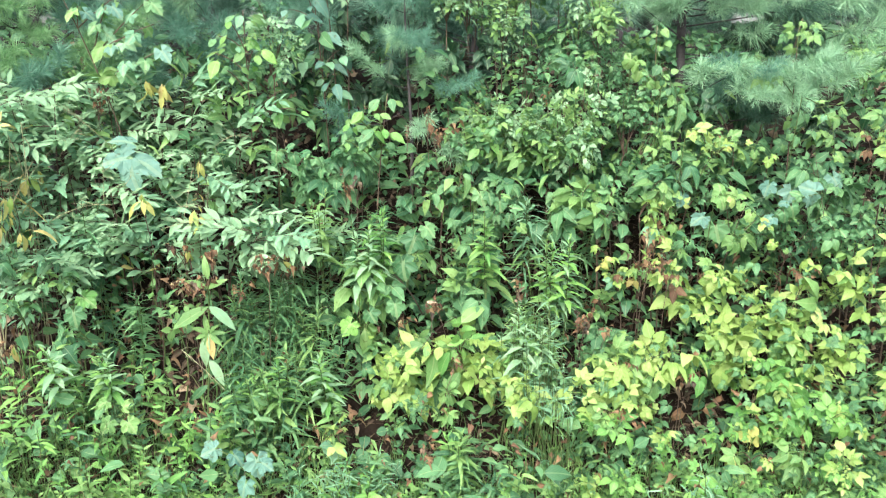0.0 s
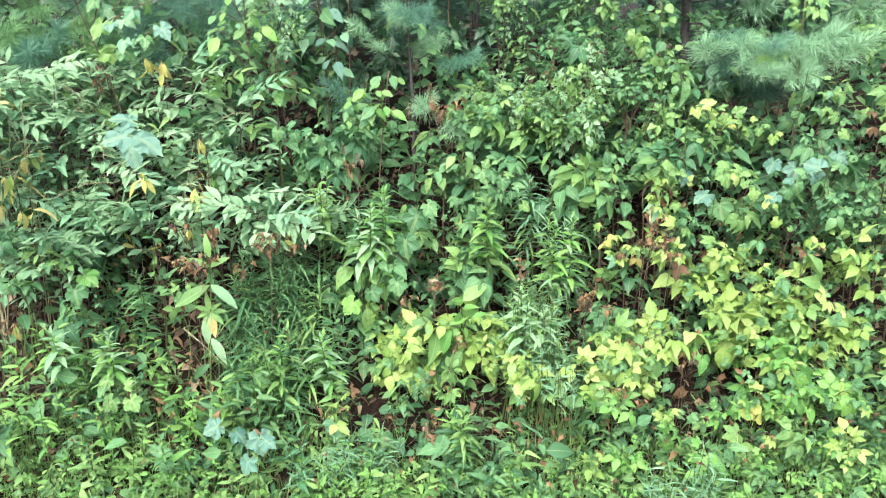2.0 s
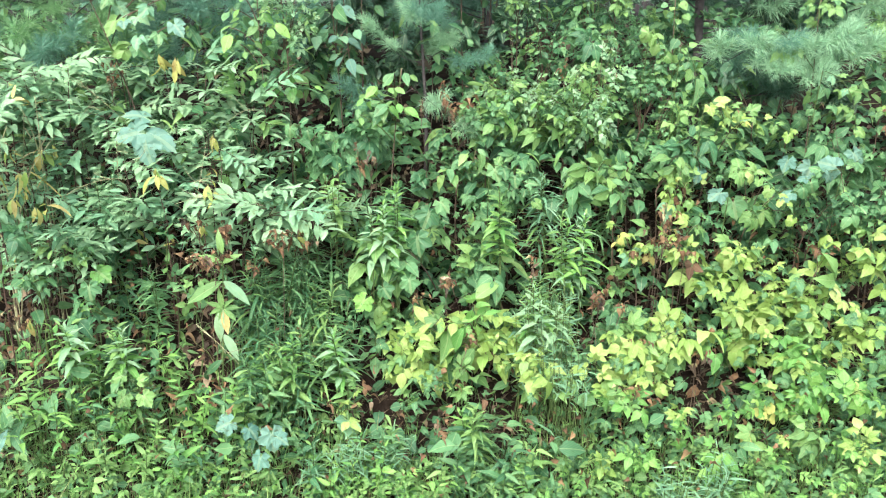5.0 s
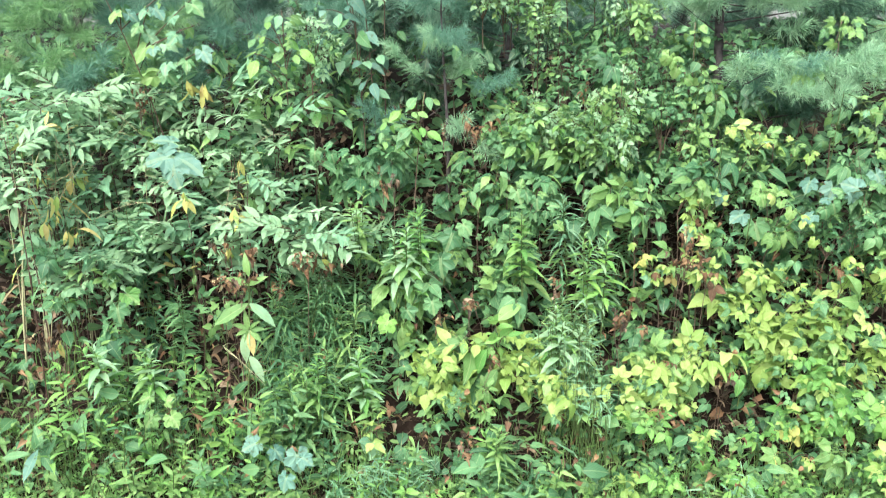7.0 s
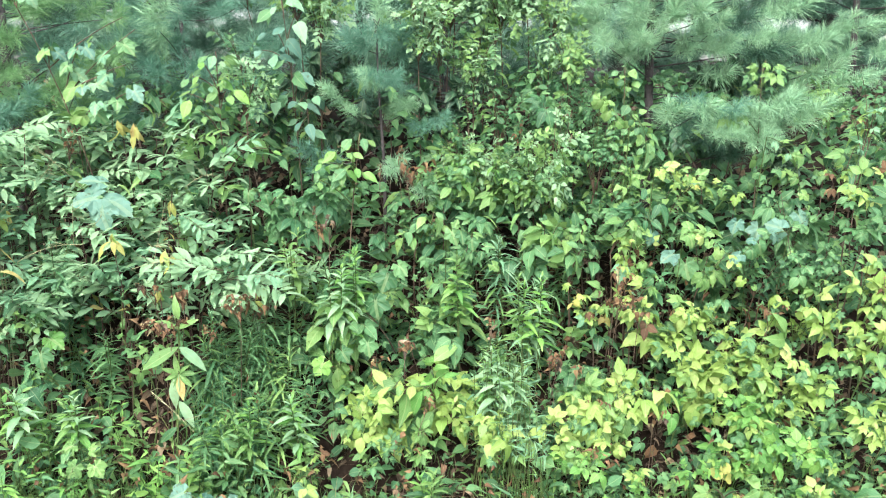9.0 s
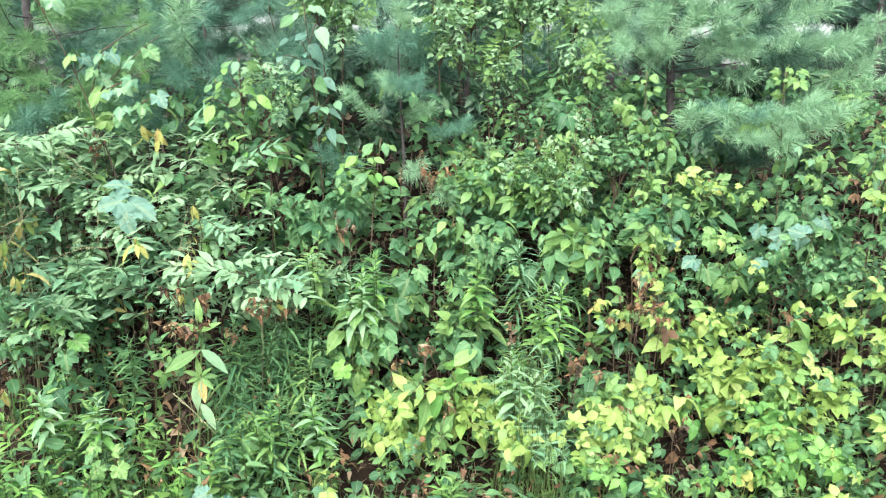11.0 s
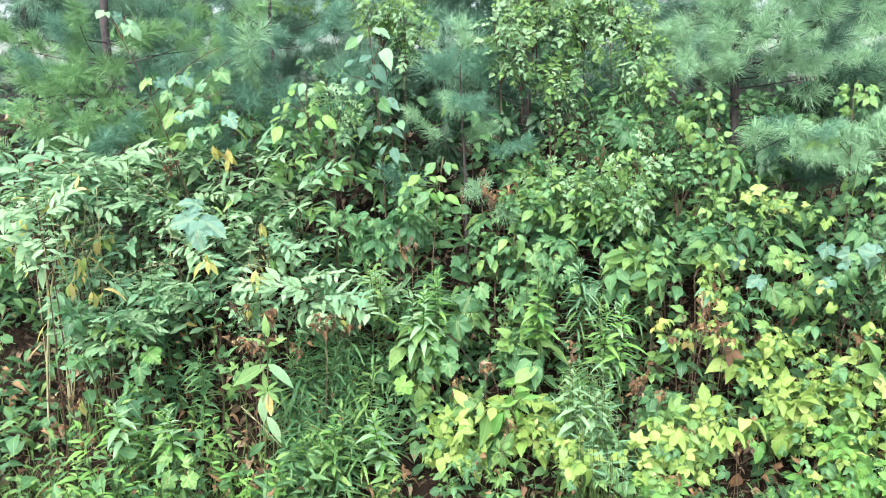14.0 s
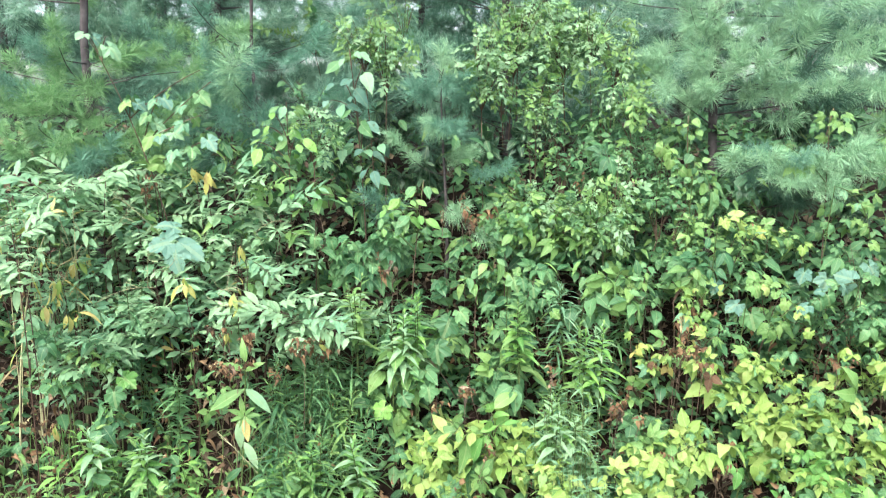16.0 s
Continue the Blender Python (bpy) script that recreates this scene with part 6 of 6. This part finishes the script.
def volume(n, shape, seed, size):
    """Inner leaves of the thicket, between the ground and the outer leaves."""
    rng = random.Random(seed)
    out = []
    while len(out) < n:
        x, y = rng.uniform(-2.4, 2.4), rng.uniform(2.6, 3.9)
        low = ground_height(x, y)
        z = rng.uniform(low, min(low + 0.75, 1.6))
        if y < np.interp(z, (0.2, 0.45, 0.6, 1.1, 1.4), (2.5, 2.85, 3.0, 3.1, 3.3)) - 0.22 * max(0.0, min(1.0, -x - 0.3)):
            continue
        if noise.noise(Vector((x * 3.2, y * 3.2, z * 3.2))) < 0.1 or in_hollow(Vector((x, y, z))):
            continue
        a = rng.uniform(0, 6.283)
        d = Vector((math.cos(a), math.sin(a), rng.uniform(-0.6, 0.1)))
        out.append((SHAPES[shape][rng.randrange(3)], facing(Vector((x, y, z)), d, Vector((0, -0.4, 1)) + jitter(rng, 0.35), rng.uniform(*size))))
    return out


def low_leaves(n, shape, seed, size):
    """Creeping leaves close to the slope, in patches."""
    rng = random.Random(seed)
    out = []
    while len(out) < n:
        x, y = rng.uniform(-2.1, 2.1), rng.uniform(2.45, 3.3)
        if noise.noise(Vector((x * 4.5, y * 4.5, seed))) < 0.05:
            continue
        p = Vector((x, y, ground_height(x, y) + rng.uniform(0.01, 0.13)))
        if in_hollow(p):
            continue
        a = rng.uniform(0, 6.283)
        out.append((SHAPES[shape][rng.randrange(3)], facing(p, Vector((math.cos(a), math.sin(a) - 0.3, -0.2)), Vector((0, -0.5, 1)) + jitter(rng, 0.4), rng.uniform(*size))))
    return out


stuff("creeping_plants", "dark creeping leaves on the slope", "undergrowth", MAT["deep"], low_leaves(1700, "round", 71, (0.4, 0.8)))
stuff("creeping_plants", "pointed creeping leaves on the slope", "undergrowth", MAT["fresh"], low_leaves(1500, "broad_lance", 72, (0.4, 0.8)))
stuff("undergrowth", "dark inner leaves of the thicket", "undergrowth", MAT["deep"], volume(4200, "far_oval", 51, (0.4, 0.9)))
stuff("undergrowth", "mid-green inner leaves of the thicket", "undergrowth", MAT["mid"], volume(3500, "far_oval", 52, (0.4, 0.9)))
stuff("undergrowth", "slender pale inner leaves of the thicket", "undergrowth", MAT["fresh"], volume(2500, "broad_lance", 53, (0.7, 1.1)))
